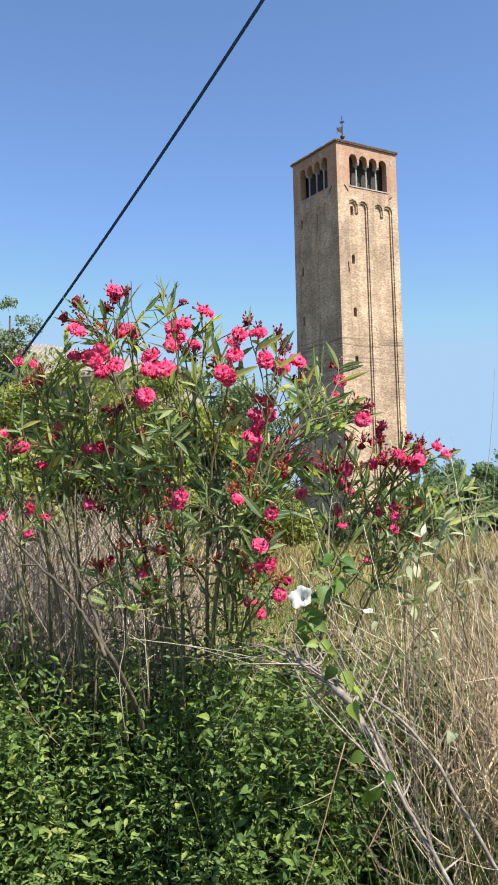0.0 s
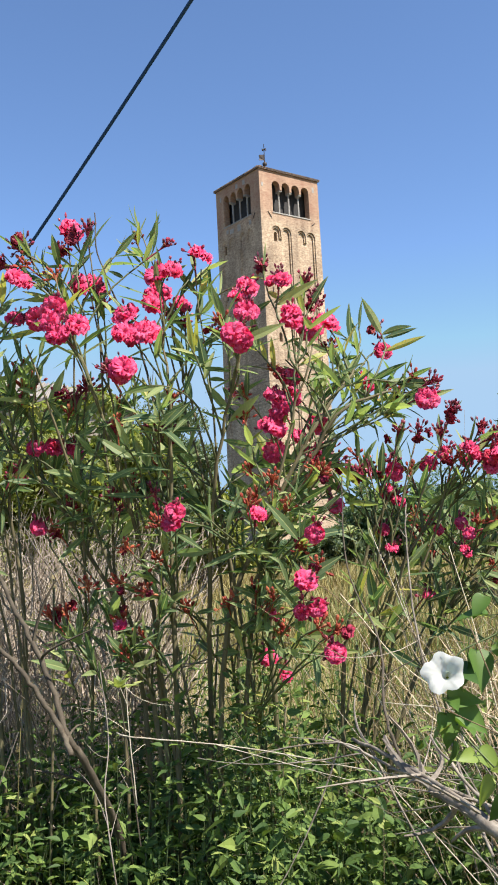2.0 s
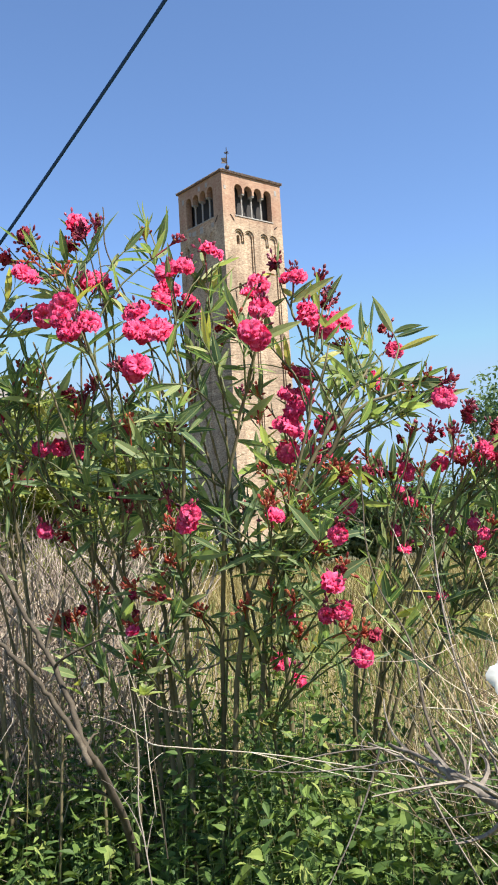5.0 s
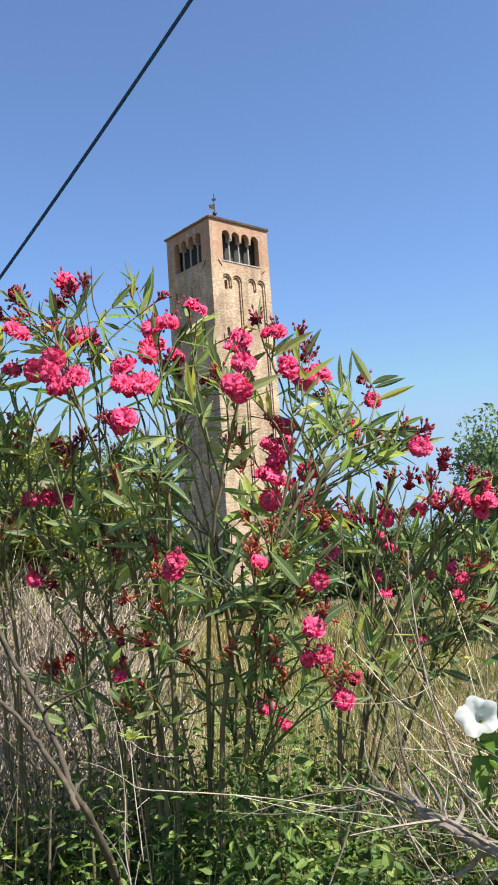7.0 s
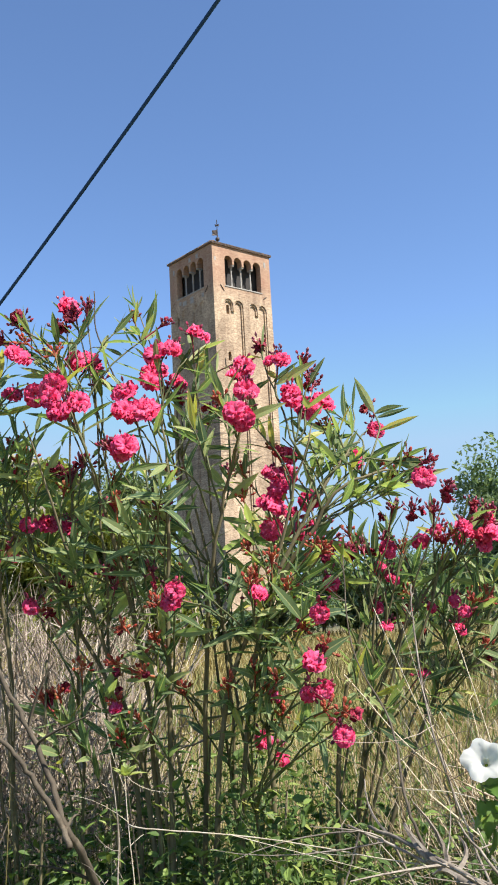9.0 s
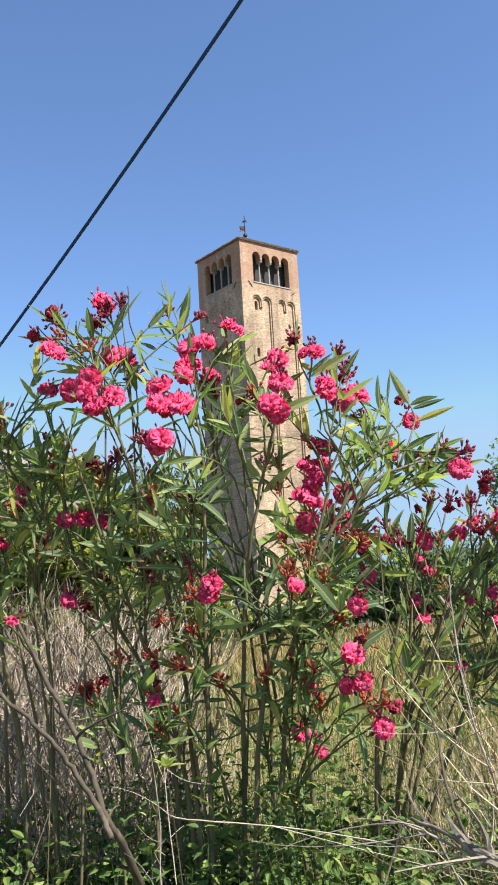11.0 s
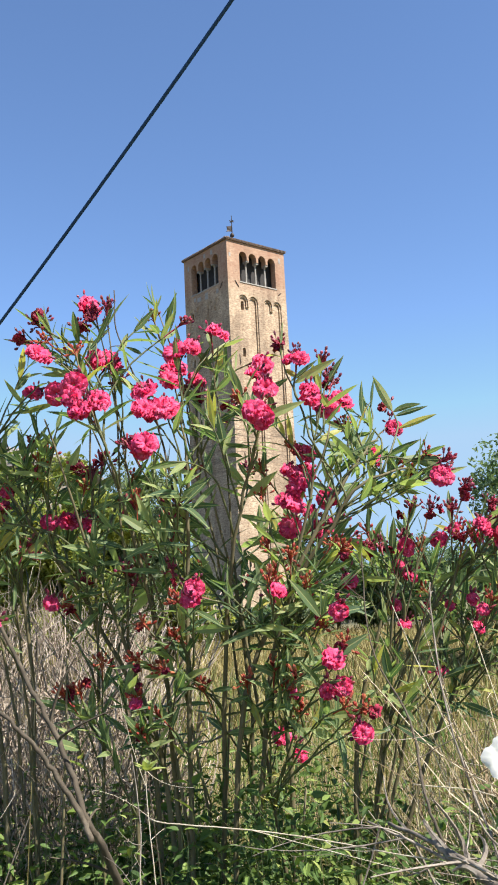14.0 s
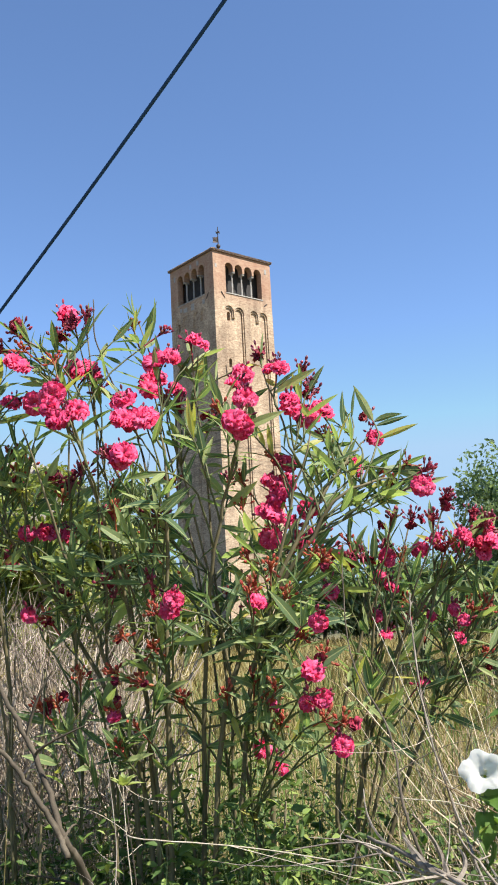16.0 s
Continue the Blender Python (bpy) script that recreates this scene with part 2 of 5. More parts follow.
DEAD_GREY = solid("dead_grey_twig", [(0.0, (0.16, 0.12, 0.086)), (0.5, (0.33, 0.26, 0.195)), (1.0, (0.54, 0.455, 0.365))], 20.0, 0.85, pieces=True)
OLD_WOOD = solid("old_grey_wood", [(0.25, (0.085, 0.068, 0.052)), (0.5, (0.21, 0.175, 0.138)), (0.75, (0.40, 0.35, 0.29))], 30.0, 0.85, stretch=(1, 1, 1), depth=0.002)
PALE_CANE = solid("bleached_cane", [(0.25, (0.30, 0.25, 0.17)), (0.5, (0.45, 0.39, 0.29)), (0.75, (0.58, 0.52, 0.41))], 30.0, 0.8)
DEAD_STEM = solid("bare_grey_stem", [(0.3, (0.045, 0.034, 0.022)), (0.55, (0.085, 0.066, 0.044)), (0.75, (0.16, 0.13, 0.092))], 26.0, 0.85, depth=0.002)
DEAD_BROWN = solid("dead_brown_cane", [(0.0, (0.17, 0.11, 0.06)), (0.5, (0.37, 0.275, 0.16)), (1.0, (0.64, 0.55, 0.39))], 20.0, 0.8, pieces=True)
# leaf green made bluer and lighter, with distance haze painted in
TREE_LEAF = thin("hazy_tree_leaf", [(0.0, (0.105, 0.165, 0.095)), (0.6, (0.17, 0.24, 0.14)), (1.0, (0.25, 0.31, 0.185))], 0.8, 0.45, 3.0, 0.15)
SHRUB_LEAF = thin("shrub_leaf", [(0.0, (0.16, 0.19, 0.05)), (0.6, (0.28, 0.31, 0.08)), (1.0, (0.42, 0.42, 0.12))], 0.6, 0.5, 3.0)
GREY_LEAF = thin("grey_green_leaf", [(0.0, (0.09, 0.125, 0.065)), (0.6, (0.155, 0.20, 0.105)), (1.0, (0.23, 0.275, 0.16))], 0.6, 0.4, 3.0)


def field_soil():
    """Dry ochre meadow soil; past the hedge unseen fields, dark green to cut bounce light."""
    m, nt, b = material("dry_field_soil")
    n1, n2, n3 = noise_of(nt, 1.6, 5.0, 0.65), noise_of(nt, 12.0, 3.0), noise_of(nt, 0.05, 4.0)
    dry = ramp(nt, n1.outputs[0], [(0.25, (0.16, 0.12, 0.055)), (0.5, (0.26, 0.20, 0.095)), (0.75, (0.30, 0.26, 0.11))]).outputs[0]
    green = ramp(nt, n3.outputs[0], [(0.35, (0.06, 0.065, 0.028)), (0.65, (0.11, 0.105, 0.05))]).outputs[0]
    tc, sep, far = nt.nodes.new("ShaderNodeTexCoord"), nt.nodes.new("ShaderNodeSeparateXYZ"), nt.nodes.new("ShaderNodeMapRange")
    nt.links.new(tc.outputs["Object"], sep.inputs[0])
    nt.links.new(sep.outputs[1], far.inputs[0])
    far.inputs["From Min"].default_value, far.inputs["From Max"].default_value = 30.0, 40.0
    fine = ramp(nt, n2.outputs[0], [(0.3, (0.72, 0.72, 0.72)), (0.7, (1.2, 1.2, 1.2))])
    nt.links.new(blend(nt, blend(nt, dry, green, far.outputs[0]), fine.outputs[0], 0.6, "MULTIPLY"), b.inputs["Base Color"])
    b.inputs["Roughness"].default_value = 0.95
    bump(nt, b, n2.outputs[0], 0.3, 0.02)
    return m


SOIL = field_soil()


# ---- mesh helpers ----
def lay_uv(me, uv):
    """A uv map from one pair for each vertex: along and across a leaf."""
    at = np.empty(len(me.loops), np.int32)
    me.loops.foreach_get("vertex_index", at)
    me.uv_layers.new(name="leaf").data.foreach_set("uv", np.asarray(uv, np.float32)[at].ravel())


def part(name, verts, faces, mat, parent=None, label="", at=None, smooth=False, uv=None):
    """Links verts and faces as one mesh object, under parent if given; at is its own origin."""
    me = bpy.data.meshes.new(name)
    me.from_pydata(np.asarray(verts, float).tolist(), [], faces if isinstance(faces, list) else faces.tolist())
    me.materials.append(mat)
    if smooth:
        me.polygons.foreach_set("use_smooth", np.ones(len(me.polygons), bool))
    if uv is not None:
        lay_uv(me, uv)
    ob = new(name, me)
    if parent is not None:
        ob.parent = parent
    if at is not None:
        ob.location = at
    if label:
        tagged(ob, label)
    return ob


def thing(name, at, label, category, group="", kind="", turn=0.0):
    ob = new(name)
    ob.location, ob.rotation_euler = at, (0, 0, radians(turn))
    return tagged(ob, label, category, group, kind)


class Soup:
    """Gathers pieces into one mesh."""

    def __init__(self):
        self.v, self.f, self.n = [], [], 0

    def add(self, verts, faces):
        verts = np.asarray(verts, float)
        self.f.extend([tuple(int(i) + self.n for i in f) for f in faces])
        self.v.append(verts)
        self.n += len(verts)

    def verts(self):
        return np.concatenate(self.v)


def unit(a):
    a = np.asarray(a, float)
    return a / np.maximum(np.linalg.norm(a, axis=-1, keepdims=True), 1e-9)


def tube(points, radii, sides=5):
    """A tapered tube along points."""
    p = np.asarray(points, float)
    r = np.broadcast_to(np.asarray(radii, float), (len(p),))
    tangent = unit(np.gradient(p, axis=0))
    ref = np.array([0.0, 0.0, 1.0]) if abs(tangent[0][2]) < 0.9 else np.array([1.0, 0.0, 0.0])
    a = unit(np.cross(tangent, ref))
    b = np.cross(tangent, a)
    ang = np.arange(sides) * 2 * np.pi / sides
    v = p[:, None] + r[:, None, None] * (a[:, None] * np.cos(ang)[None, :, None] + b[:, None] * np.sin(ang)[None, :, None])
    f = []
    for i in range(len(p) - 1):
        for k in range(sides):
            m = (k + 1) % sides
            f.append((i * sides + k, i * sides + m, (i + 1) * sides + m, (i + 1) * sides + k))
    f.append(tuple(range(sides))[::-1])
    f.append(tuple((len(p) - 1) * sides + k for k in range(sides)))
    return v.reshape(-1, 3), f


def bend(a, b, c, n=8):
    """A curve from a to c that heads for b."""
    t = np.linspace(0, 1, n)[:, None]
    a, b, c = (np.asarray(q, float) for q in (a, b, c))
    return (1 - t) ** 2 * a + 2 * t * (1 - t) * b + t ** 2 * c


def spline(points, n=6):
    """A smooth curve through points."""
    p = np.asarray(points, float)
    p = np.concatenate([[2 * p[0] - p[1]], p, [2 * p[-1] - p[-2]]])
    out = []
    for i in range(1, len(p) - 2):
        for t in np.linspace(0, 1, n, endpoint=False):
            out.append(0.5 * (2 * p[i] + (p[i + 1] - p[i - 1]) * t + (2 * p[i - 1] - 5 * p[i] + 4 * p[i + 1] - p[i + 2]) * t * t + (3 * p[i] - p[i - 1] - 3 * p[i + 1] + p[i + 2]) * t ** 3))
    out.append(p[-2])
    return np.array(out)


def box(x0, x1, y0, y1, z0, z1):
    v = [(x, y, z) for z in (z0, z1) for y in (y0, y1) for x in (x0, x1)]
    return v, [(0, 2, 3, 1), (4, 5, 7, 6), (0, 1, 5, 4), (2, 6, 7, 3), (0, 4, 6, 2), (1, 3, 7, 5)]


def blade_shape(stations, width, fold, droop):
    """A leaf of length 1 along x, folded along its midrib and drooping to the tip."""
    v, f = [(0, 0, 0)], []
    for s in stations:
        w, z = width(s), -droop * s * s
        v += [(s, w, z + fold * w), (s, 0, z), (s, -w, z + fold * w)]
    v.append((1, 0, -droop))
    f += [(0, 2, 1), (0, 3, 2)]
    for i in range(len(stations) - 1):
        a, b = 1 + 3 * i, 4 + 3 * i
        f += [(a, a + 1, b + 1, b), (a + 1, a + 2, b + 2, b + 1)]
    a = 1 + 3 * (len(stations) - 1)
    f += [(a, a + 1, len(v) - 1), (a + 1, a + 2, len(v) - 1)]
    return np.array(v, float), f


LANCE = [blade_shape((0.12, 0.3, 0.5, 0.7, 0.88), lambda s: 0.5 * math.sin(math.pi * min(1, s ** 0.85)) ** 0.9, 0.05, d) for d in (0.02, 0.10, -0.06, 0.2)]
OVATE = blade_shape((0.14, 0.36, 0.62, 0.84), lambda s: {0.14: 0.34, 0.36: 0.5, 0.62: 0.33, 0.84: 0.12}[s], 0.16, 0.2)
HEART = blade_shape((-0.1, -0.02, 0.1, 0.25, 0.42, 0.6, 0.78, 0.92), lambda s: {-0.1: 0.26, -0.02: 0.42, 0.1: 0.5, 0.25: 0.5, 0.42: 0.43, 0.6: 0.32, 0.78: 0.18, 0.92: 0.06}[s], 0.3, 0.22)
DIAMOND = (np.array([(0, 0, 0), (0.45, 0.5, 0.06), (1, 0, -0.05), (0.45, -0.5, 0.06)], float), [(0, 1, 2, 3)])
BLADE = (np.array([(0, 0.5, 0), (0, -0.5, 0), (0.55, 0.38, 0.03), (0.55, -0.38, 0.03), (1, 0, -0.06)], float), [(0, 1, 3, 2), (2, 3, 4)])


ARC = blade_shape((0.06, 0.3, 0.55, 0.8), lambda s: 0.5 * (1 - s) ** 0.5, 0.02, 0.3)


def axes(way, up):
    x = unit(way)
    z = unit(up - np.sum(up * x, axis=-1, keepdims=True) * x)
    return x, np.cross(z, x), z


def scatter(shape, at, way, up, length, width):
    """Many copies of one leaf shape as verts and faces."""
    tv, tf = shape
    x, y, z = axes(way, up)
    at, length, width = np.asarray(at, float), np.asarray(length, float)[:, None, None], np.asarray(width, float)[:, None, None]
    v = at[:, None] + length * (tv[None, :, 0:1] * x[:, None] + tv[None, :, 2:3] * z[:, None]) + width * tv[None, :, 1:2] * y[:, None]
    step = len(tv) * np.arange(len(at))
    f = []
    for face in tf:
        f.extend((np.asarray(face)[None] + step[:, None]).tolist())
    return v.reshape(-1, 3), f


def twig_soup(starts, ends, sag, radius, segs=4, wobble=0.02):
    """Many thin bent twigs, three-sided, as verts and faces."""
    n = len(starts)
    t = np.linspace(0, 1, segs + 1)
    mid = np.asarray(sag)[:, None, :] * (4 * t * (1 - t))[None, :, None]
    p = starts[:, None] * (1 - t)[None, :, None] + ends[:, None] * t[None, :, None] + mid
    p[:, 1:-1] += rng.normal(0, wobble, p[:, 1:-1].shape)
    way = unit(ends - starts)
    ref = np.where(np.abs(way[:, 2:3]) < 0.9, np.array([[0, 0, 1.0]]), np.array([[1.0, 0, 0]]))
    a = unit(np.cross(way, ref))
    b = np.cross(way, a)
    ang = np.arange(3) * 2 * np.pi / 3
    ring = a[:, None] * np.cos(ang)[None, :, None] + b[:, None] * np.sin(ang)[None, :, None]
    r = np.asarray(radius)[:, None] * (1 - 0.7 * t)[None]
    v = p[:, :, None] + r[:, :, None, None] * ring[:, None]
    f = []
    base = (np.arange(n) * (segs + 1) * 3)
    for i in range(segs):
        for k in range(3):
            m = (k + 1) % 3
            q = np.array([i * 3 + k, i * 3 + m, (i + 1) * 3 + m, (i + 1) * 3 + k])
            f.extend((q[None] + base[:, None]).tolist())
    return v.reshape(-1, 3), f


def ground_z(x, y):
    """The ground: level round the path, a little lower towards the tower."""
    d = np.hypot(x, y)
    return -0.9 * np.clip((d - 15) / 75, 0, 1) ** 2 * (3 - 2 * np.clip((d - 15) / 75, 0, 1)) + 0.03 * np.sin(x * 1.3) * np.cos(y * 0.9) * np.clip(d / 6, 0, 1)


# ---- ground ----
rings = np.concatenate([np.linspace(0, 12, 25), np.geomspace(13, 3000, 40)])
spokes = 96
gx = np.concatenate([r * np.cos(np.arange(spokes) * 2 * np.pi / spokes) for r in rings])
gy = np.concatenate([r * np.sin(np.arange(spokes) * 2 * np.pi / spokes) for r in rings])
gf = [(i * spokes + k, i * spokes + (k + 1) % spokes, (i + 1) * spokes + (k + 1) % spokes, (i + 1) * spokes + k) for i in range(len(rings) - 1) for k in range(spokes)]
tagged(part("ground", np.stack([gx, gy, ground_z(gx, gy)], 1), gf, SOIL, smooth=True), "dry ochre meadow ground with sparse straw", "ground", kind="structure")

# ---- bell tower ----
W = 10.0
tower = thing("bell_tower", (1.075, 111.647, -0.02), "tall square medieval brick bell tower with arcaded belfry", "bell tower", turn=37.1)
tower.scale = (1.0, 1.0, 1.038)


def batter(x, y, z):
    """The shaft widens a little towards its foot."""
    k = 1.0 + 0.035 * min(1.0, max(0.0, (38.0 - z) / 38.0))
    return W / 2 + (x - W / 2) * k, W / 2 + (y - W / 2) * k, z


FACES = [lambda u, d, z: batter(u, d, z), lambda u, d, z: batter(d, u, z), lambda u, d, z: batter(u, W - d, z), lambda u, d, z: batter(W - d, u, z)]



def arches(a, b, n, gap, spring, pendant):
    """The soffit's height along a row of n round arches from a to b, with hanging imposts of width gap between."""
    w = (b - a - gap * (n - 1)) / n

    def height(u):
        k = min(n - 1, max(0, int((u - a) / (w + gap))))
        c = a + k * (w + gap) + w / 2
        return spring + math.sqrt(max(0.0, (w / 2) ** 2 - (u - c) ** 2)) if abs(u - c) <= w / 2 + 1e-6 else pendant
    stations = [a]
    for k in range(n):
        c = a + k * (w + gap) + w / 2
        stations += [c - w / 2 * math.cos(math.pi * i / 12) for i in range(13)]
        if k < n - 1:
            stations += [c + w / 2 + 0.002, c + w / 2 + gap - 0.002]
    stations = sorted(set(round(min(b, max(a, s)), 4) for s in stations))
    return a, b, stations, height


def panel(soup, face, u0, u1, z0, z1, openings, d0, d1):
    """A wall plane at depth d0 with openings (sill, arches) whose reveals go back to d1."""
    put = FACES[face]

    def quad(*pts):
        soup.add([put(*p) for p in pts], [(0, 1, 2, 3)])
    at = u0
    for sill, (a, b, st, h) in openings:
        if a > at:
            quad((at, d0, z0), (a, d0, z0), (a, d0, z1), (at, d0, z1))
        for p, q in zip(st[:-1], st[1:]):
            hp, hq = h(p + 1e-5), h(q - 1e-5)
            quad((p, d0, hp), (q, d0, hq), (q, d0, z1), (p, d0, z1))
            quad((p, d0, hp), (q, d0, hq), (q, d1, hq), (p, d1, hp))
            nxt = h(q + 1e-5)
            if q < b and abs(nxt - hq) > 0.02:
                quad((q, d0, hq), (q, d0, nxt), (q, d1, nxt), (q, d1, hq))
            if sill > z0:
                quad((p, d0, z0), (q, d0, z0), (q, d0, sill), (p, d0, sill))
            quad((p, d0, sill), (q, d0, sill), (q, d1, sill), (p, d1, sill))
        for e, hh in ((a, h(a + 1e-4)), (b, h(b - 1e-4))):
            quad((e, d0, sill), (e, d1, sill), (e, d1, hh), (e, d0, hh))
        at = b
    quad((at, d0, z0), (u1, d0, z0), (u1, d0, z1), (at, d0, z1))


STONES = (((9.1, 44.3, 0.35, 0.7), (0.45, 43.6, 0.3, 0.5)), ((5.05, 44.85, 0.5, 0.6), (3.4, 44.85, 0.5, 0.6), (8.9, 44.2, 0.35, 0.7), (6.6, 39.3, 0.9, 0.6), (4.9, 39.3, 0.7, 0.9), (2.4, 39.3, 0.5, 0.6), (7.6, 39.5, 0.5, 0.5)))
NICHES = ((1.65, 4.9), (5.95, 9.0))
SLIT_AT = (2.25, 8.1)
SLITS = (3.8, 17.6, 23.7, 30.4, 36.6)
for face in range(4):
    wall = Soup()
    outer = [(1.5, arches(a, b, 2, 0.16, 37.75, 37.15)) for a, b in NICHES]
    inner = [(1.5, arches(a + 0.22, b - 0.22, 2, 0.5, 37.7, 37.0)) for a, b in NICHES]
    d1, d2 = (0.06, 0.12) if face == 1 else (0.16, 0.36)
    panel(wall, face, 0, W, -1.2, 40.1, outer, 0.0, d1)
    panel(wall, face, d1, W - d1, -1.2, 40.1, inner, d1, d2)
    cuts = [-1.2] + [(p + q) / 2 + 0.6 for p, q in zip(SLITS[:-1], SLITS[1:])] + [40.1]
    for (z0, z1), z in zip(zip(cuts[:-1], cuts[1:]), SLITS):
        panel(wall, face, 0.4, W - 0.4, z0, z1, [(z, arches(SLIT_AT[face], SLIT_AT[face] + 0.5, 1, 0, z + 0.95, z))] if face < 2 else [], d2, 1.0)
    part("wall", wall.verts(), wall.f, BRICKWORK, tower)
    bell = Soup()
    panel(bell, face, 0, W, 40.1, 45.55, [(40.25, arches(2.05, 8.3, 4, 0.34, 43.72, 43.3))], 0.0, 0.95)
    part("belfry_wall", bell.verts(), bell.f, BRICKWORK, tower)
    if face < 2:
        put = FACES[face]
        for z in SLITS:
            v, f = box(SLIT_AT[face] - 0.05, SLIT_AT[face] + 0.55, 1.0, 1.05, z - 0.1, z + 1.3)
            part("window_shadow_wall", [put(*p) for p in v], f, DARK_INSIDE, tower)
        w = (8.3 - 2.05 - 3 * 0.34) / 4
        for k in range(3):
            u = 2.05 + (k + 1) * w + k * 0.34 + 0.17
            c = Soup()
            c.add(*tube([put(u, 0.55, z) for z in (40.25, 40.4, 40.42, 42.9, 42.92, 43.1)], (0.2, 0.2, 0.13, 0.12, 0.16, 0.2), 10))
            v, f = box(u - 0.19, u + 0.19, 0.08, 0.92, 43.1, 43.3)
            c.add([put(*p) for p in v], f)
            part("column", c.verts(), c.f, MARBLE, tower, "pale marble column with a block capital", smooth=False)
        v, f = box(1.95, 8.4, -0.08, 0.3, 40.12, 40.26)
        part("sill", [put(*p) for p in v], f, MARBLE, tower)
        for u, z, w_, h_ in STONES[face]:
            v, f = box(u - w_ / 2, u + w_ / 2, -0.03, 0.2, z - h_ / 2, z + h_ / 2)
            part("stone_block", [put(*p) for p in v], f, MARBLE, tower, "pale stone block set in the brick")
        for u, z, du, dz in ((1.15, 40.2, 0.6, -0.75), (9.1, 39.8, -0.55, -0.4), (1.35, 30.5, 0.12, -1.3), (1.4, 18.0, 0.1, -1.1), (1.5, 5.0, 0.1, -1.0))[:5 if face == 0 else 1]:
            part("wall_anchor", *tube([put(u, -0.05, z), put(u + du, -0.05, z + dz)], 0.05, 5), IRON, tower, "rusted iron wall anchor bar")
v, f = box(0.9, W - 0.9, 0.9, W - 0.9, 40.2, 40.4)
part("belfry_floor", v, f, DARK_INSIDE, tower)
v, f = box(0.9, W - 0.9, 0.9, W - 0.9, 45.3, 45.5)
part("belfry_ceiling", v, f, DARK_INSIDE, tower)
# added solid block, coloured as shade so the arches look dark
v, f = box(1.35, 8.65, 1.35, 8.65, 40.4, 45.3)
part("bell_frame", v, f, DARK_INSIDE, tower)
o = 0.22
rv = [(-o, -o, 45.55), (W + o, -o, 45.55), (W + o, W + o, 45.55), (-o, W + o, 45.55), (-o, -o, 45.7), (W + o, -o, 45.7), (W + o, W + o, 45.7), (-o, W + o, 45.7), (W / 2, W / 2, 47.2)]
roof = part("roof", rv, [(3, 2, 1, 0), (0, 1, 5, 4), (1, 2, 6, 5), (2, 3, 7, 6), (3, 0, 4, 7), (4, 5, 8), (5, 6, 8), (6, 7, 8), (7, 4, 8)], ROOF_TILE, tower, "low pyramid roof of dark clay tiles")
tiles = Soup()
for k in range(42):
    u = -o + (k + 0.5) * (W + 2 * o) / 42
    s = min(u + o, W + o - u) * 0.28
    for face in (0, 1):
        tiles.add(*tube([FACES[face](u, -o - 0.07, 45.72), FACES[face](u, 0.4, 45.72 + 0.17)], 0.1, 6))
tagged(part("eaves_tiles", tiles.verts(), tiles.f, ROOF_TILE, roof), kind="stuff")
part("finial_pole", *tube([(5, 5, 47.0), (5, 5, 51.6)], (0.09, 0.05), 6), IRON, tower)
cross = Soup()
cross.add(*box(4.62, 5.38, 4.96, 5.04, 50.75, 50.87))
cross.add(*box(4.96, 5.04, 4.62, 5.38, 50.75, 50.87))
part("cross", cross.verts(), cross.f, IRON, tower)
part("vane_flag", [(5, 5, 50.15), (4.3, 5.3, 50.05), (4.4, 5.3, 49.6), (4.25, 5.3, 49.3), (5, 5, 49.35), (5, 5.05, 50.15), (4.3, 5.35, 50.05), (4.4, 5.35, 49.6), (4.25, 5.35, 49.3), (5, 5.05, 49.35)],
     [(0, 1, 2, 3, 4), (9, 8, 7, 6, 5), (0, 5, 6, 1), (1, 6, 7, 2), (2, 7, 8, 3), (3, 8, 9, 4), (4, 9, 5, 0)], IRON, tower, "iron weathervane flag")
ball = [(5, 5, 48.8 - 0.3 * math.cos(a)) for a in np.linspace(0, math.pi, 7)]
part("ball", *tube(ball, [0.02 + 0.3 * math.sin(a) for a in np.linspace(0, math.pi, 7)], 10), IRON, tower)

# ---- overhead cable ----
c0, c1 = np.array([0.1, 8.06, 7.18]), np.array([-2.77, 11.05, 5.16])
way = c1 - c0
span = [c0 + way * t + np.array([0, 0, 0.12 * t * (t - 1.0)]) for t in np.linspace(-2.2, 3.0, 40)]
cable = Soup()
cable.add(*tube(span, 0.0195, 8))
tagged(part("overhead_cable", cable.verts(), cable.f, RUBBER, smooth=True), "black sheathed overhead cable strung across the sky", "cable")

# ---- house ----
house = thing("house", (-17.85, 55.0, -0.4), "two-storey plastered house with a bleached tile roof", "house", turn=0)
v, f = box(-9, 9, -4.6, 5, -0.6, 9.3)
part("wall", v, f, PLASTER, house)
hv = [(-9.5, -5.1, 9.3), (9.5, -5.1, 9.3), (9.5, 5.5, 9.3), (-9.5, 5.5, 9.3), (-9.5, -5.1, 9.5), (9.5, -5.1, 9.5), (9.5, 5.5, 9.5), (-9.5, 5.5, 9.5), (-4.5, 0.2, 12.3), (-1.0, 0.2, 12.3)]
hroof = part("roof", hv, [(3, 2, 1, 0), (0, 1, 5, 4), (1, 2, 6, 5), (2, 3, 7, 6), (3, 0, 4, 7), (4, 5, 9, 8), (5, 6, 9), (6, 7, 8, 9), (7, 4, 8)], GREY_TILE, house, "hipped roof of bleached grey tiles")
for k in range(60):
    x = -9.4 + 18.8 * (k + 0.5) / 60
    t = min(1.0, (9.5 + x) / 5.0, (9.5 - x) / 10.5)
    part("tile_ridge", *tube([(x, -5.15, 9.52), (x, -5.1 + 5.3 * t, 9.52 + 2.8 * t)], 0.08, 5), GREY_TILE, hroof)
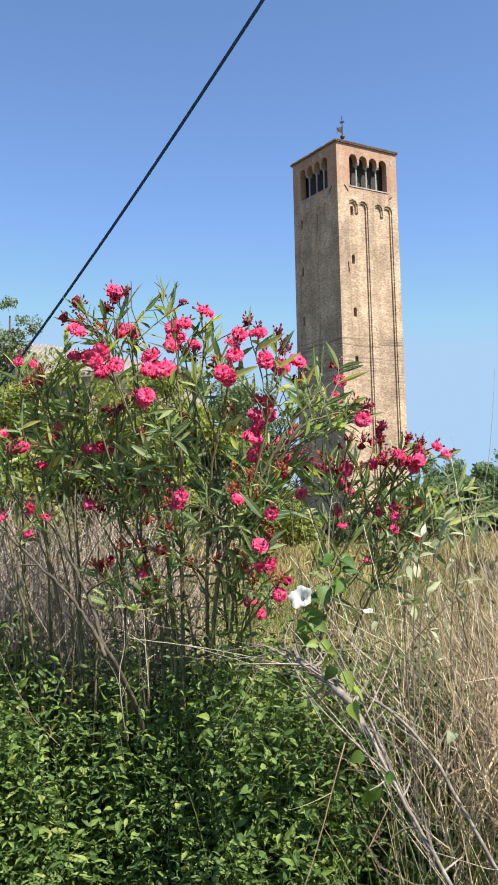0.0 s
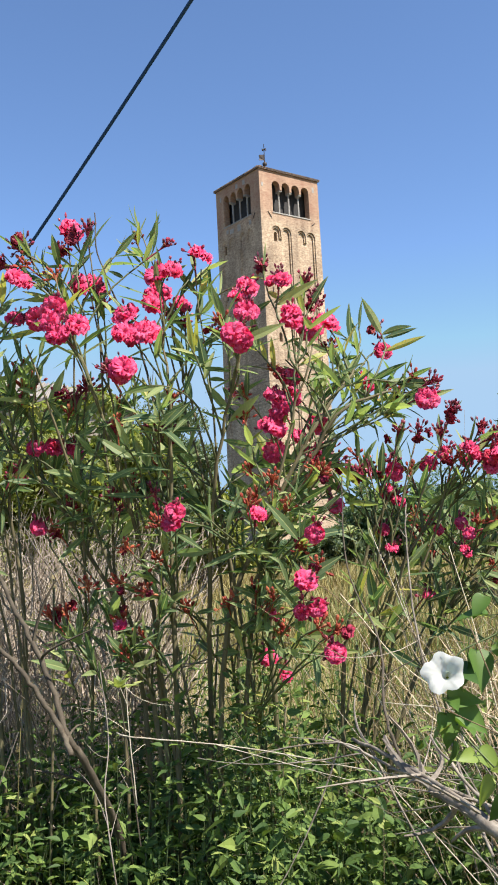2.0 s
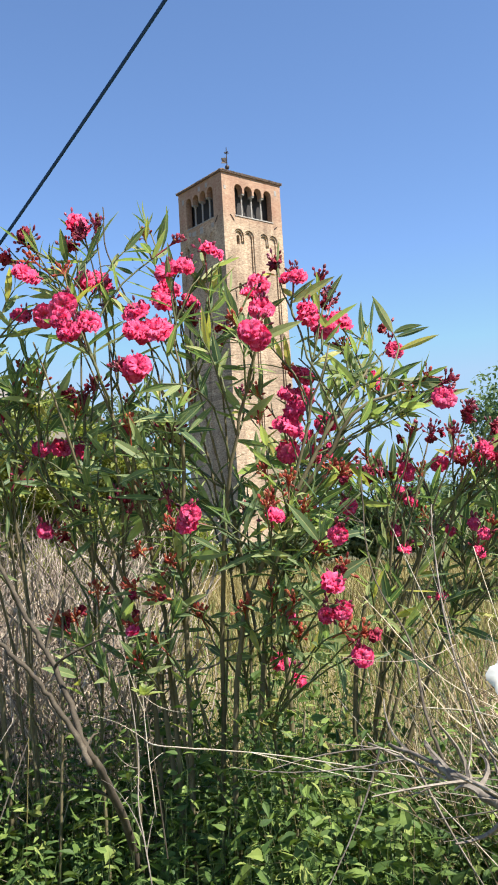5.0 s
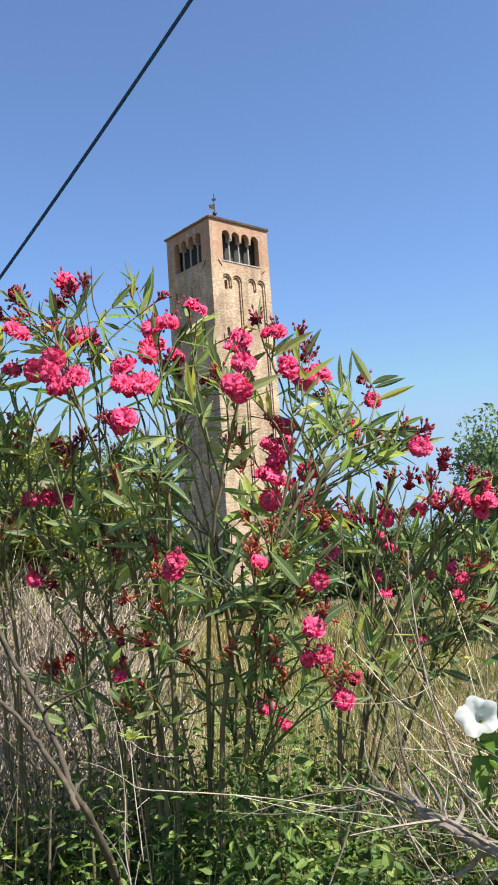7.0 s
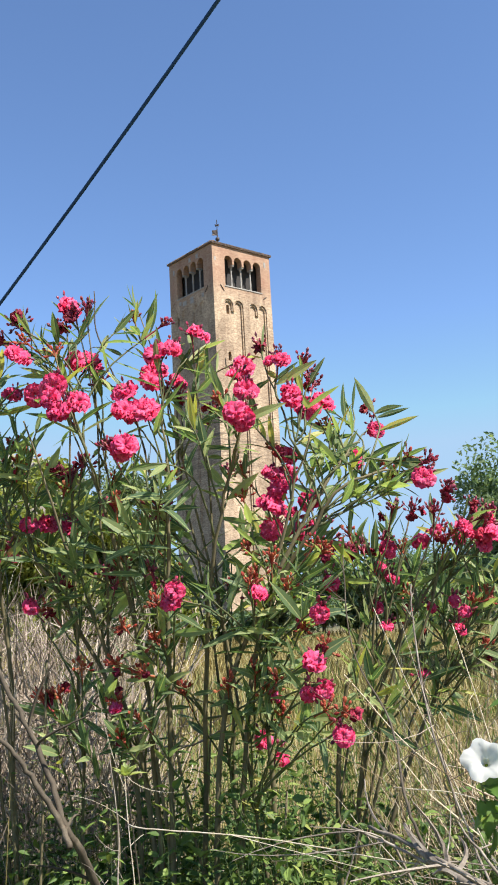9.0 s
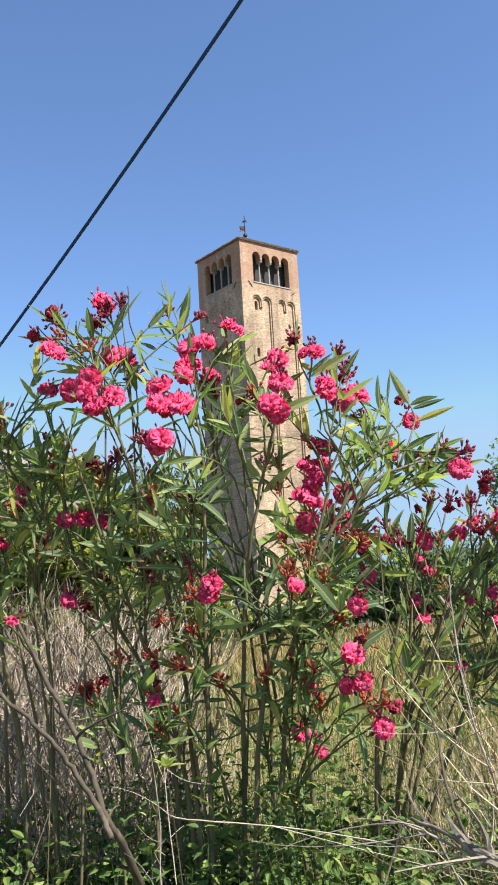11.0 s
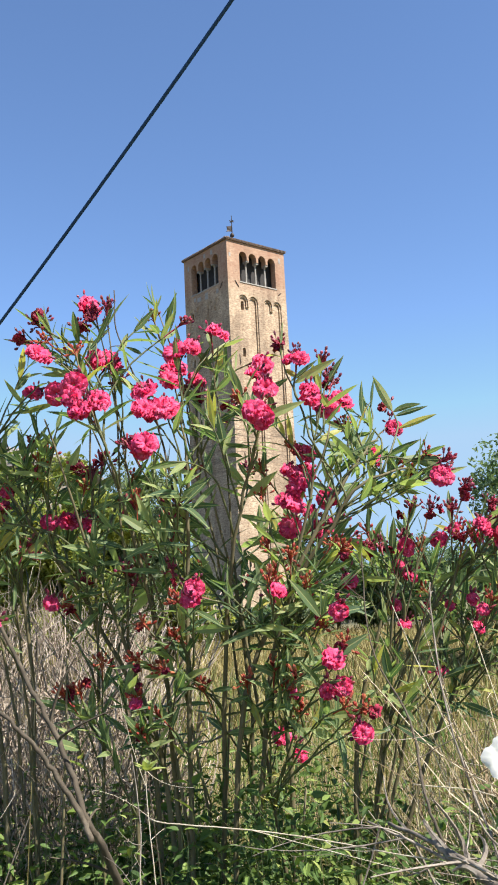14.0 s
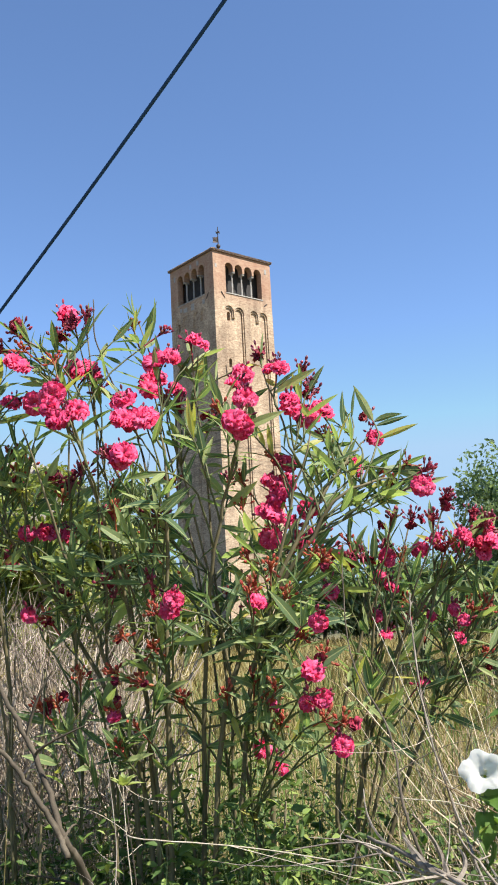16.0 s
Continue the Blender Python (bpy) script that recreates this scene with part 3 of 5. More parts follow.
for x in (-5.5, -1.5, 2.5, 6.5):
    wv, wf = box(x - 0.5, x + 0.5, -4.66, -4.58, 5.6, 7.2)
    part("window", wv, wf, DARK_INSIDE, house)


# ---- trees and far shrubs ----
def tree(name, label, category, at, height, spread, leaves, size, mat, bare=0.3, seed=0, group="", full=1.0):
    """Trunk, limbs and a ragged crown of many small leaves hung round the limb ends."""
    r = np.random.default_rng(seed)
    at = (at[0] - 0.012 * at[1], at[1])
    base = np.array([at[0], at[1], float(ground_z(at[0], at[1])) - 0.05])
    t = thing(name, base, label, category, group)
    trunk = Soup()
    top = np.array([r.normal(0, 0.05) * height, r.normal(0, 0.05) * height, height * 0.75])
    mid = np.array([r.normal(0, 0.04) * height, r.normal(0, 0.04) * height, height * 0.4])
    stem = bend((0, 0, 0), mid, top, 10)
    trunk.add(*tube(stem, np.linspace(0.028, 0.008, 10) * height, 7))
    ends = []
    for k in range(16):
        s = stem[int(3 + 6 * (k / 16) ** 0.8)] if bare > 0.15 else stem[int(1 + 7 * k / 16)]
        a = k * 2.4 + r.normal(0, 0.3)
        rise = (bare + (1 - bare) * (0.25 + 0.75 * r.random())) * height
        reach = spread * (0.45 + 0.55 * r.random()) * math.sqrt(max(0.08, 1 - ((rise / height - 0.5) / 0.56) ** 2))
        e = np.array([math.cos(a) * reach, math.sin(a) * reach, rise * 0.97])
        path = bend(s, (s + e) / 2 + np.array([0, 0, 0.06 * height]), e, 6)
        trunk.add(*tube(path, np.linspace(0.010, 0.003, 6) * height, 5))
        for q in (0.55, 0.75, 1.0):
            for _ in range(3):
                ends.append(path[int(q * 5)] + r.normal(0, 0.10, 3) * np.array([spread, spread, height * 0.6]))
    part("trunk", trunk.verts(), trunk.f, TRUNK, t)
    ends = np.array(ends)
    pick = r.integers(0, len(ends), leaves)
    clump = full * r.uniform(0.05, 0.125, len(ends))
    spray = r.normal(0, 1, (leaves, 3))
    spray *= np.minimum(1.0, 1.75 / np.linalg.norm(spray, axis=1))[:, None]
    p = ends[pick] + spray * (clump[pick] * spread)[:, None] * np.array([1, 1, 0.7])
    p[:, 2] = np.clip(p[:, 2], 0.03 * height, None)
    way = r.normal(0, 1, (leaves, 3)) + np.array([0, 0, -0.2])
    up = r.normal(0, 0.6, (leaves, 3)) + np.array([0, 0, 1.0])
    ln = size * r.uniform(0.6, 1.3, leaves)
    part("crown", *scatter(DIAMOND, p, way, up, ln, ln * 0.5), mat, t)
    return t


tree("tree", "broad green deciduous tree at the field's edge", "tree", (5.75, 14.1), 4.25, 2.3, 85000, 0.1, TREE_LEAF, 0.12, 1, full=1.55)
tree("tree", "green deciduous tree behind the meadow hedge", "tree", (15.5, 36), 9.5, 4.0, 9000, 0.2, TREE_LEAF, 0.2, 2)
tree("tree", "slim leafy tree beside the house", "tree", (-9.45, 25), 7.9, 1.5, 9000, 0.13, GREY_LEAF, 0.35, 3)
tree("tree", "grey-green feathery tree behind the shrubs", "tree", (-3.6, 38), 6.9, 2.4, 12000, 0.15, GREY_LEAF, 0.3, 4)
tree("tree", "distant round green tree on the meadow's far side", "tree", (17.0, 75), 6.5, 3.5, 4000, 0.3, TREE_LEAF, 0.1, 5)
FAR = "shrubs along the meadow"
for k, (x, y, h, s, m) in enumerate(((-6.6, 17, 3.95, 2.1, 0), (-5.4, 16, 4.1, 1.7, 0), (-4.0, 16.5, 3.75, 1.6, 0), (-2.9, 16.0, 3.5, 1.3, 0), (-1.95, 17, 3.3, 0.9, 1), (-1.2, 19, 2.2, 0.9, 0))):
    tree("shrub", "yellow-green bushy shrub at the meadow's edge", "shrub", (x, y), h * (0.97 if k < 3 else 1.1), s, 30000, 0.12, (SHRUB_LEAF, GREY_LEAF)[m], 0.03, 20 + k, FAR, 1.5)
for k, (x, y, h, s) in enumerate(((-1.5, 27, 1.4, 1.1), (-0.2, 27.5, 1.15, 0.9), (1.0, 27, 1.0, 0.9), (2.2, 27.5, 1.3, 1.0), (3.3, 28, 2.1, 1.2), (4.6, 28, 2.4, 1.4), (6.1, 28.5, 2.3, 1.4), (7.6, 28, 2.5, 1.5), (9.2, 27.5, 3.5, 1.7), (10.8, 27, 4.2, 1.9), (5.3, 40, 3.3, 1.7), (8.2, 41, 3.0, 1.8), (12.5, 40, 4.0, 2.2))):
    tree("shrub", "dark green hedge shrub at the foot of the tower", "shrub", (x, y), h, s, 11000, 0.17, TREE_LEAF if k % 3 else GREY_LEAF, 0.01, 40 + k, FAR)


# ---- dry meadow grass ----
def blades(n, x0, x1, y0, y1, low, high, width, lean, mat, name, label, near=1.0, category="grass", shape=BLADE):
    y = y0 + (y1 - y0) * rng.random(n) ** near
    x = x0 + (x1 - x0) * rng.random(n)
    spread = np.clip(y / 6.0, 1.0, None)
    x = x * spread
    at = np.stack([x, y, ground_z(x, y) - 0.02], 1)
    way = np.stack([rng.normal(0, lean, n), rng.normal(0, lean, n), np.ones(n)], 1)
    ln = rng.uniform(low, high, n)
    up = np.stack([rng.normal(0, 1, n), rng.normal(0, 1, n) - 0.6, np.zeros(n)], 1)
    return tagged(part(name, *scatter(shape, at, way, up, ln, width * rng.uniform(0.6, 1.4, n) * np.sqrt(spread)), mat), label, category, kind="stuff")


blades(26000, -2.6, 2.6, 4.6, 14, 0.1, 0.28, 0.006, 0.45, STRAW, "dry_grass", "knee-high bleached dry meadow grass", 1.2)
blades(30000, -2.6, 2.6, 10, 30, 0.2, 0.45, 0.014, 0.4, STRAW, "dry_grass", "bleached dry meadow grass stretching to the hedge", 1.3)
blades(5000, -2.6, 2.6, 3.4, 14, 0.25, 0.6, 0.009, 0.3, GREEN_BLADE, "green_grass", "green grass growing through the dry meadow", 1.2)
blades(1300, -0.3, 0.9, 2.5, 3.6, 0.4, 0.85, 0.006, 0.3, GREEN_BLADE, "green_grass", "tall thin green grass under the oleanders", shape=ARC)
blades(300, 0.18, 0.75, 1.6, 2.7, 0.35, 0.8, 0.006, 0.4, GREEN_BLADE, "green_grass", "tall green grass between the dry bramble canes", shape=ARC)

blades(45000, -7.5, 7.5, -6, 1.6, 0.05, 0.17, 0.012, 0.7, GREEN_BLADE, "verge_grass", "short trodden green grass along the path", 0.8)
blades(34000, -9, 9, 0.9, 6, 0.08, 0.28, 0.009, 0.5, STRAW, "dry_grass", "bleached dry grass beside the thicket")

# ---- undergrowth of leafy herbs ----
nst = 6000
ux_ = rng.uniform(-2.9, 1.25, 3 * nst)
uy_ = rng.uniform(1.2, 3.7, 3 * nst)
edge = np.minimum(np.minimum(ux_ + 2.9, 1.25 - ux_) / 0.9, np.minimum(uy_ - 1.2, 3.7 - uy_) / 0.5)
edge += 1.15 * np.array([noise.noise((x * 1.7, y * 1.7, 5.0)) for x, y in zip(ux_, uy_)])
keep = np.nonzero(edge > 0.28)[0][:nst]
ux_, uy_, nst = ux_[keep], uy_[keep], len(keep)
# a bank of herbs: low along the path, steep under the oleanders
top = np.interp(uy_, [1.2, 1.6, 2.0, 2.25, 2.45, 2.65, 3.0, 3.7], [0.1, 0.22, 0.42, 0.62, 0.84, 1.02, 1.08, 0.98]) * np.interp(ux_, [-2.3, -1.2, -0.9, -0.55, -0.2, 0.25, 1.0], [1.0, 0.95, 0.8, 0.9, 0.94, 0.8, 0.78])
top *= np.array([1.0 + 0.34 * noise.noise((x * 2.9, y * 2.9, 0.3)) + 0.24 * noise.noise((x * 7, y * 7, 2)) for x, y in zip(ux_, uy_)]) * rng.uniform(0.7, 1.1, nst)
top *= 1 - 0.66 * np.exp(-(((ux_ + 0.53) / 0.33) ** 2 + ((uy_ - 2.22) / 0.38) ** 2) ** 2)    # a shaded hollow
root = np.stack([ux_, uy_, np.full(nst, -0.02)], 1)
tip = root + np.stack([rng.normal(0, 0.07, nst), rng.normal(0, 0.07, nst) - 0.03, top], 1)
part_ = part("undergrowth_stems", *twig_soup(root, tip, rng.normal(0, 0.02, (nst, 3)), rng.uniform(0.001, 0.0022, nst), 3, 0.01), HERB_STEM)
tagged(part_, "thin green herb stems crowding under the oleanders", "undergrowth", kind="stuff")
lp, lw, lu, ll = [], [], [], []
big = rng.uniform(0.65, 1.35, nst)
for k in range(nst):
    for j in range(12):
        t = 1.0 - 0.72 * (j / 12) - 0.02 * rng.random()
        c = root[k] * (1 - t) + tip[k] * t
        a = j * 1.57 + rng.normal(0, 0.4)
        for s in (0, math.pi):
            h = np.array([math.cos(a + s), math.sin(a + s), 0.1 + 0.55 * rng.normal()])
            lp.append(c + h * 0.006)
            lw.append(h)
            lu.append(np.array([0, 0, 1.0]) + rng.normal(0, 0.6, 3))
            ll.append(rng.uniform(0.028, 0.058) * big[k] * (0.75 + 0.25 * min(1, j / 3)))
ll = np.array(ll)
tagged(part("undergrowth", *scatter(OVATE, np.array(lp), np.array(lw), np.array(lu), ll, ll * rng.uniform(0.28, 0.52, len(ll))), HERB), "dense dark green leafy undergrowth of nettle-like herbs", "undergrowth", kind="stuff")

# ---- dead brushwood ----
n = 3300
s = np.stack([rng.uniform(-1.75, -0.5, n), rng.uniform(3.0, 4.3, n), rng.uniform(0.0, 1.15, n)], 1)
e = s + np.stack([rng.normal(0, 0.2, n), rng.normal(0, 0.24, n), rng.uniform(0.12, 0.85, n)], 1)
e[:, 2] = np.minimum(e[:, 2], 1.5 + rng.normal(0, 0.07, n))
tagged(part("dead_brushwood", *twig_soup(s, e, rng.normal(0, 0.06, (n, 3)), 0.0011 + 0.0034 * rng.random(n) ** 2, 5, 0.02), DEAD_GREY), "tangle of bare grey dead twigs behind the oleander", "brushwood", kind="stuff")
n = 3600
bx = 0.18 + 1.25 * rng.random(n) ** 0.8
s = np.stack([bx, rng.uniform(1.85, 3.5, n), rng.uniform(0.0, 0.75, n)], 1)
s[:, 0] += np.interp(s[:, 1], [1.85, 2.5, 3.5], [0.26, 0.2, 0.06])
e = s + np.stack([rng.normal(0.0, 0.22, n), rng.normal(0, 0.22, n), rng.uniform(0.2, 0.85, n)], 1)
e[:, 2] = np.minimum(e[:, 2], np.interp(s[:, 0], [0.2, 0.5, 0.9, 1.4], [0.9, 1.15, 1.36, 1.4]) + rng.normal(0, 0.1, n))
tagged(part("dead_bramble", *twig_soup(s, e, rng.normal(0, 0.11, (n, 3)), rng.uniform(0.001, 0.0034, n), 5, 0.015), DEAD_BROWN), "thicket of dry brown bramble canes and stalks", "brushwood", kind="stuff")
# tall straw stalks that stand among the stems
n = 70
s = np.stack([rng.uniform(-0.75, 0.75, n), rng.uniform(2.75, 3.6, n), np.zeros(n)], 1)
e = s + np.stack([rng.normal(0, 0.14, n), rng.normal(0, 0.14, n), rng.uniform(0.85, 1.35, n)], 1)
tagged(part("dry_stalks", *twig_soup(s, e, rng.normal(0, 0.06, (n, 3)), rng.uniform(0.001, 0.0022, n), 6, 0.02), STRAW), "tall bleached dry grass stalks between the stems", "stalks", kind="stuff")


n = 60
s = np.stack([rng.uniform(0.62, 1.25, n), rng.uniform(2.1, 3.2, n), rng.uniform(0.6, 1.1, n)], 1)
e = s + np.stack([rng.normal(0, 0.16, n), rng.normal(0, 0.16, n), rng.uniform(0.35, 0.85, n)], 1)
tagged(part("bare_twigs", *twig_soup(s, e, rng.normal(0, 0.05, (n, 3)), rng.uniform(0.001, 0.002, n), 6, 0.012), DEAD_GREY), "thin bare twigs rising from the dry bramble", "brushwood", kind="stuff")


def dead_branch(label, path, r0, r1, twigs, seed, mat=DEAD_GREY, reach=0.22):
    r = np.random.default_rng(seed)
    p = spline(path, 6)
    t = thing("dead_branch", (0, 0, 0), label, "branch", "dead branches and canes")
    p = p + r.normal(0, min(0.0032 if mat is OLD_WOOD else 0.0016, r0 * 0.25), p.shape)
    part("branch", *tube(p, np.linspace(r0, r1, len(p)), 6), mat, t, smooth=True)
    for k in range(twigs):
        i = r.integers(2, len(p) - 1)
        w = unit(p[i] - p[i - 1])
        e = p[i] + (w * r.uniform(0.3, 1.0) + r.normal(0, 0.7, 3)) * reach * r.uniform(0.4, 1.0)
        m = (p[i] + e) / 2 + r.normal(0, 0.02, 3)
        part("twig", *tube(bend(p[i], m, e, 6), np.linspace(r1 * 0.9, r1 * 0.3, 6), 4), mat, t)
    return t


dead_branch("grey bare broken branch reaching over the undergrowth", ((0.72, 0.95, 0.02), (0.56, 1.18, 0.47), (0.417, 1.45, 0.715), (0.344, 1.6, 0.814), (0.271, 1.75, 0.926), (0.219, 1.86, 0.995), (0.107, 2.03, 1.045), (0.03, 2.2, 1.054)), 0.0052, 0.0035, 26, 5, OLD_WOOD)
dead_branch("thick broken grey branch end with splintered stubs", ((0.27, 1.75, 0.915), (0.225, 1.84, 0.985), (0.17, 1.93, 1.01), (0.118, 2.01, 1.03), (0.092, 2.06, 1.045)), 0.0115, 0.0065, 12, 11, OLD_WOOD, 0.1)
dead_branch("thin dark dry cane rising from the broken wood", ((0.1, 2.05, 1.05), (0.083, 2.1, 1.126), (0.104, 2.3, 1.222), (0.064, 2.5, 1.368), (0.076, 2.62, 1.576)), 0.0032, 0.0014, 6, 12, DEAD_STEM, 0.14)
dead_branch("thin dark dry cane rising from the broken wood", ((0.235, 2.0, 0.9), (0.22, 2.2, 1.026), (0.185, 2.3, 1.217), (0.188, 2.4, 1.404), (0.2, 2.45, 1.5)), 0.003, 0.0014, 6, 13, OLD_WOOD, 0.14)
dead_branch("grey bare branch lying across dry stalks", ((0.62, 1.75, 0.5), (0.42, 1.85, 0.86), (0.26, 1.93, 0.98), (0.1, 2.05, 1.03), (-0.02, 2.12, 1.08)), 0.0052, 0.002, 16, 6, OLD_WOOD)
dead_branch("splintered grey side branch of the fallen wood", ((0.32, 1.79, 0.83), (0.25, 1.85, 0.95), (0.19, 1.9, 1.04), (0.13, 1.93, 1.12)), 0.0055, 0.0015, 7, 8, OLD_WOOD, 0.12)
dead_branch("splintered grey side branch of the fallen wood", ((0.38, 1.66, 0.72), (0.3, 1.76, 0.9), (0.25, 1.8, 1.02), (0.17, 1.84, 1.17)), 0.005, 0.0014, 7, 9, OLD_WOOD, 0.12)
dead_branch("long pale dry cane arching over the herbs", ((-0.42, 2.18, 1.09), (-0.384, 2.15, 1.088), (-0.196, 2.15, 1.062), (0.0, 2.1, 1.032), (0.2, 2.0, 1.0), (0.5, 1.85, 0.85)), 0.0014, 0.001, 4, 7, PALE_CANE)
for k, (a, b, c) in enumerate((((0.12, 2.5, 1.45), (0.22, 2.4, 1.15), (0.42, 2.2, 0.6)), ((0.3, 2.5, 1.4), (0.36, 2.45, 1.1), (0.44, 2.3, 0.5)), ((0.05, 2.55, 1.3), (0.2, 2.45, 1.12), (0.42, 2.4, 1.0)), ((0.1, 2.3, 1.1), (0.3, 2.3, 1.05), (0.6, 2.3, 0.8)), ((0.5, 2.3, 1.5), (0.52, 2.3, 1.1), (0.5, 2.2, 0.4)), ((0.62, 2.7, 1.62), (0.66, 2.6, 1.2), (0.7, 2.4, 0.4)), ((0.75, 2.5, 1.5), (0.72, 2.5, 1.1), (0.62, 2.3, 0.3)), ((0.2, 2.0, 1.2), (0.3, 2.0, 0.9), (0.36, 1.9, 0.4)), ((0.0, 1.5, 0.45), (0.12, 1.5, 0.65), (0.22, 1.55, 0.95)), ((-0.47, 2.6, 1.12), (-0.462, 2.58, 1.0), (-0.445, 2.55, 0.84)))):
    dead_branch("long bleached dry cane leaning through the thicket", (c, b, a), 0.0015, 0.001, 4, 30 + k, DEAD_BROWN if k % 3 else PALE_CANE, 0.16)

for k in range(30):
    r_ = np.random.default_rng(400 + k)
    a = np.array([r_.uniform(0.3, 1.25), r_.uniform(1.95, 3.0), 0.0])
    e = a + np.array([r_.normal(0, 0.35), r_.normal(0, 0.3), r_.uniform(0.75, 1.35)])
    m = (a + e) / 2 + np.array([r_.normal(0, 0.06), r_.normal(0, 0.06), r_.uniform(0.0, 0.12)])
    dead_branch("long dry bramble cane arching through the thicket", (a, m, e), r_.uniform(0.0012, 0.0021), 0.0009, 4, 500 + k, (DEAD_BROWN, DEAD_GREY, PALE_CANE)[k % 3], 0.2)

# ---- oleanders ----
LEAF_MESHES = []
for k, shape in enumerate(LANCE):
    for wide in (0.15, 0.2):
        me = bpy.data.meshes.new("oleander_leaf")
        me.from_pydata((shape[0] * np.array([1, wide, 1])).tolist(), [], shape[1])
        me.materials.append(LEAF)
        lay_uv(me, shape[0][:, :2])
        LEAF_MESHES.append(me)


def blossom_mesh(seed, mat, petals=22, mess=0.22):
    """A double blossom: three rings of ruffled petals, of diameter about 1."""
    r = np.random.default_rng(seed)
    soup = Soup()
    for k in range(petals):
        ring = 0 if k < 8 else (1 if k < 16 else 2)
        a = k * 2 * math.pi / 8 + ring * 0.4 + r.normal(0, 0.15)
        lift = (0.1, 0.75, 1.2)[ring] + r.normal(0, mess)
        size = (0.52, 0.42, 0.30)[ring] * r.uniform(0.85, 1.1)
        out, side = np.array([math.cos(a), math.sin(a), 0]), np.array([-math.sin(a), math.cos(a), 0])
        ph = r.uniform(0, 6)
        v = []
        for i in range(5):
            s = i / 4
            w = size * 0.62 * math.sin(0.35 + 1.9 * s)
            curl = lift * (1 - 0.75 * s)
            for j in range(6):
                q = j / 2.5 - 1
                ruffle = 0.08 * s * math.sin(6 * q + ph) + 0.022 * r.normal() * s
                reach = size * s * (1 - 0.1 * q * q * s)
                v.append(out * (0.04 + reach * math.cos(curl)) + side * (w * q) + np.array([0, 0, 0.03 * ring + reach * math.sin(curl) + 0.06 * size * q * q + ruffle]))
        soup.add(v, [(i * 6 + j, i * 6 + j + 1, i * 6 + j + 7, i * 6 + j + 6) for i in range(4) for j in range(5)])
    me = bpy.data.meshes.new("blossom")
    me.from_pydata(soup.verts().tolist(), [], soup.f)
    me.materials.append(mat)
    me.polygons.foreach_set("use_smooth", np.ones(len(me.polygons), bool))
    return me


BLOSSOMS = [blossom_mesh(k, PETAL) for k in range(4)]
FADING = [blossom_mesh(10 + k, RED_PETAL, 17, 0.55) for k in range(2)]
SPENT = [blossom_mesh(20 + k, WITHERED_PETAL, 13, 0.8) for k in range(3)]


def add_bud(soup, at, way, ln, rad):
    p = [at + way * ln * q for q in (0, 0.25, 0.6, 0.85, 1.0)]
    soup.add(*tube(p, [rad * q for q in (0.4, 0.9, 1.0, 0.6, 0.1)], 5))


def flower_head(shrub, base, tip, way, blossoms, buds, r, fading=False, size=0.055, dry=False, spent=0):
    """Red stalks with buds (one mesh), and the open blossoms under it."""
    soup = Soup()
    for k in range(buds):
        d = unit(way + r.normal(0, 0.75, 3))
        e = tip + d * r.uniform(0.006, 0.032)
        soup.add(*tube(bend(tip - way * 0.03, tip + way * 0.01, e, 4), (0.0014, 0.0013, 0.0012, 0.0011), 3))
        add_bud(soup, e, unit(d + np.array([0, 0, 0.4])), r.uniform(0.008, 0.016), r.uniform(0.0028, 0.0047))
    soup.add(*tube([tip - way * 0.06, tip - way * 0.03, tip + way * 0.01], 0.0018, 4))
    head = part("flower_head", soup.verts() - tip, soup.f, RUST if dry else BUD, shrub, "withered rust-red flower stalks" if dry else "dark red buds on thin branching stalks", at=tip - base)
    for k in range(blossoms):
        face = unit(np.array([r.normal(0.15, 0.4), -0.85 + r.normal(0, 0.25), 0.5 + r.normal(0, 0.3)]))
        off = face * 0.014 + np.array([0, 0, -0.014]) + r.normal(0, 1, 3) * np.array([0.011, 0.008, 0.011]) * math.sqrt(blossoms - 0.8)
        ob = new("blossom", (FADING if fading and k % 2 else BLOSSOMS)[int(r.integers(0, 2 if fading and k % 2 else 4))])
        ob.parent = head
        q = Vector(face).to_track_quat("Z", "Y").to_matrix().to_4x4() @ pose(0, 0, 0, 0, 0, r.uniform(0, 360))
        s = size * r.uniform(0.82, 1.12) * (1.08 if blossoms > 2 else 1.0)
        ob.matrix_basis = Matrix.Translation(off) @ q @ Matrix.Diagonal((s, s, s * 1.35, 1))
        tagged(ob, "ruffled deep pink double blossom" if not (fading and k % 2) else "wilting red blossom")
    for k in range(spent):
        face = unit(r.normal(0, 1, 3) + np.array([0, -0.4, 0.2]))
        ob = new("spent_blossom", SPENT[int(r.integers(0, 3))])
        ob.parent = head
        z = 0.027 * r.uniform(0.8, 1.2)
        ob.matrix_basis = Matrix.Translation(r.normal(0, 0.012, 3)) @ Vector(face).to_track_quat("Z", "Y").to_matrix().to_4x4() @ Matrix.Diagonal((z, z, z * 1.5, 1))
        tagged(ob, "shrivelled dark crimson blossom")


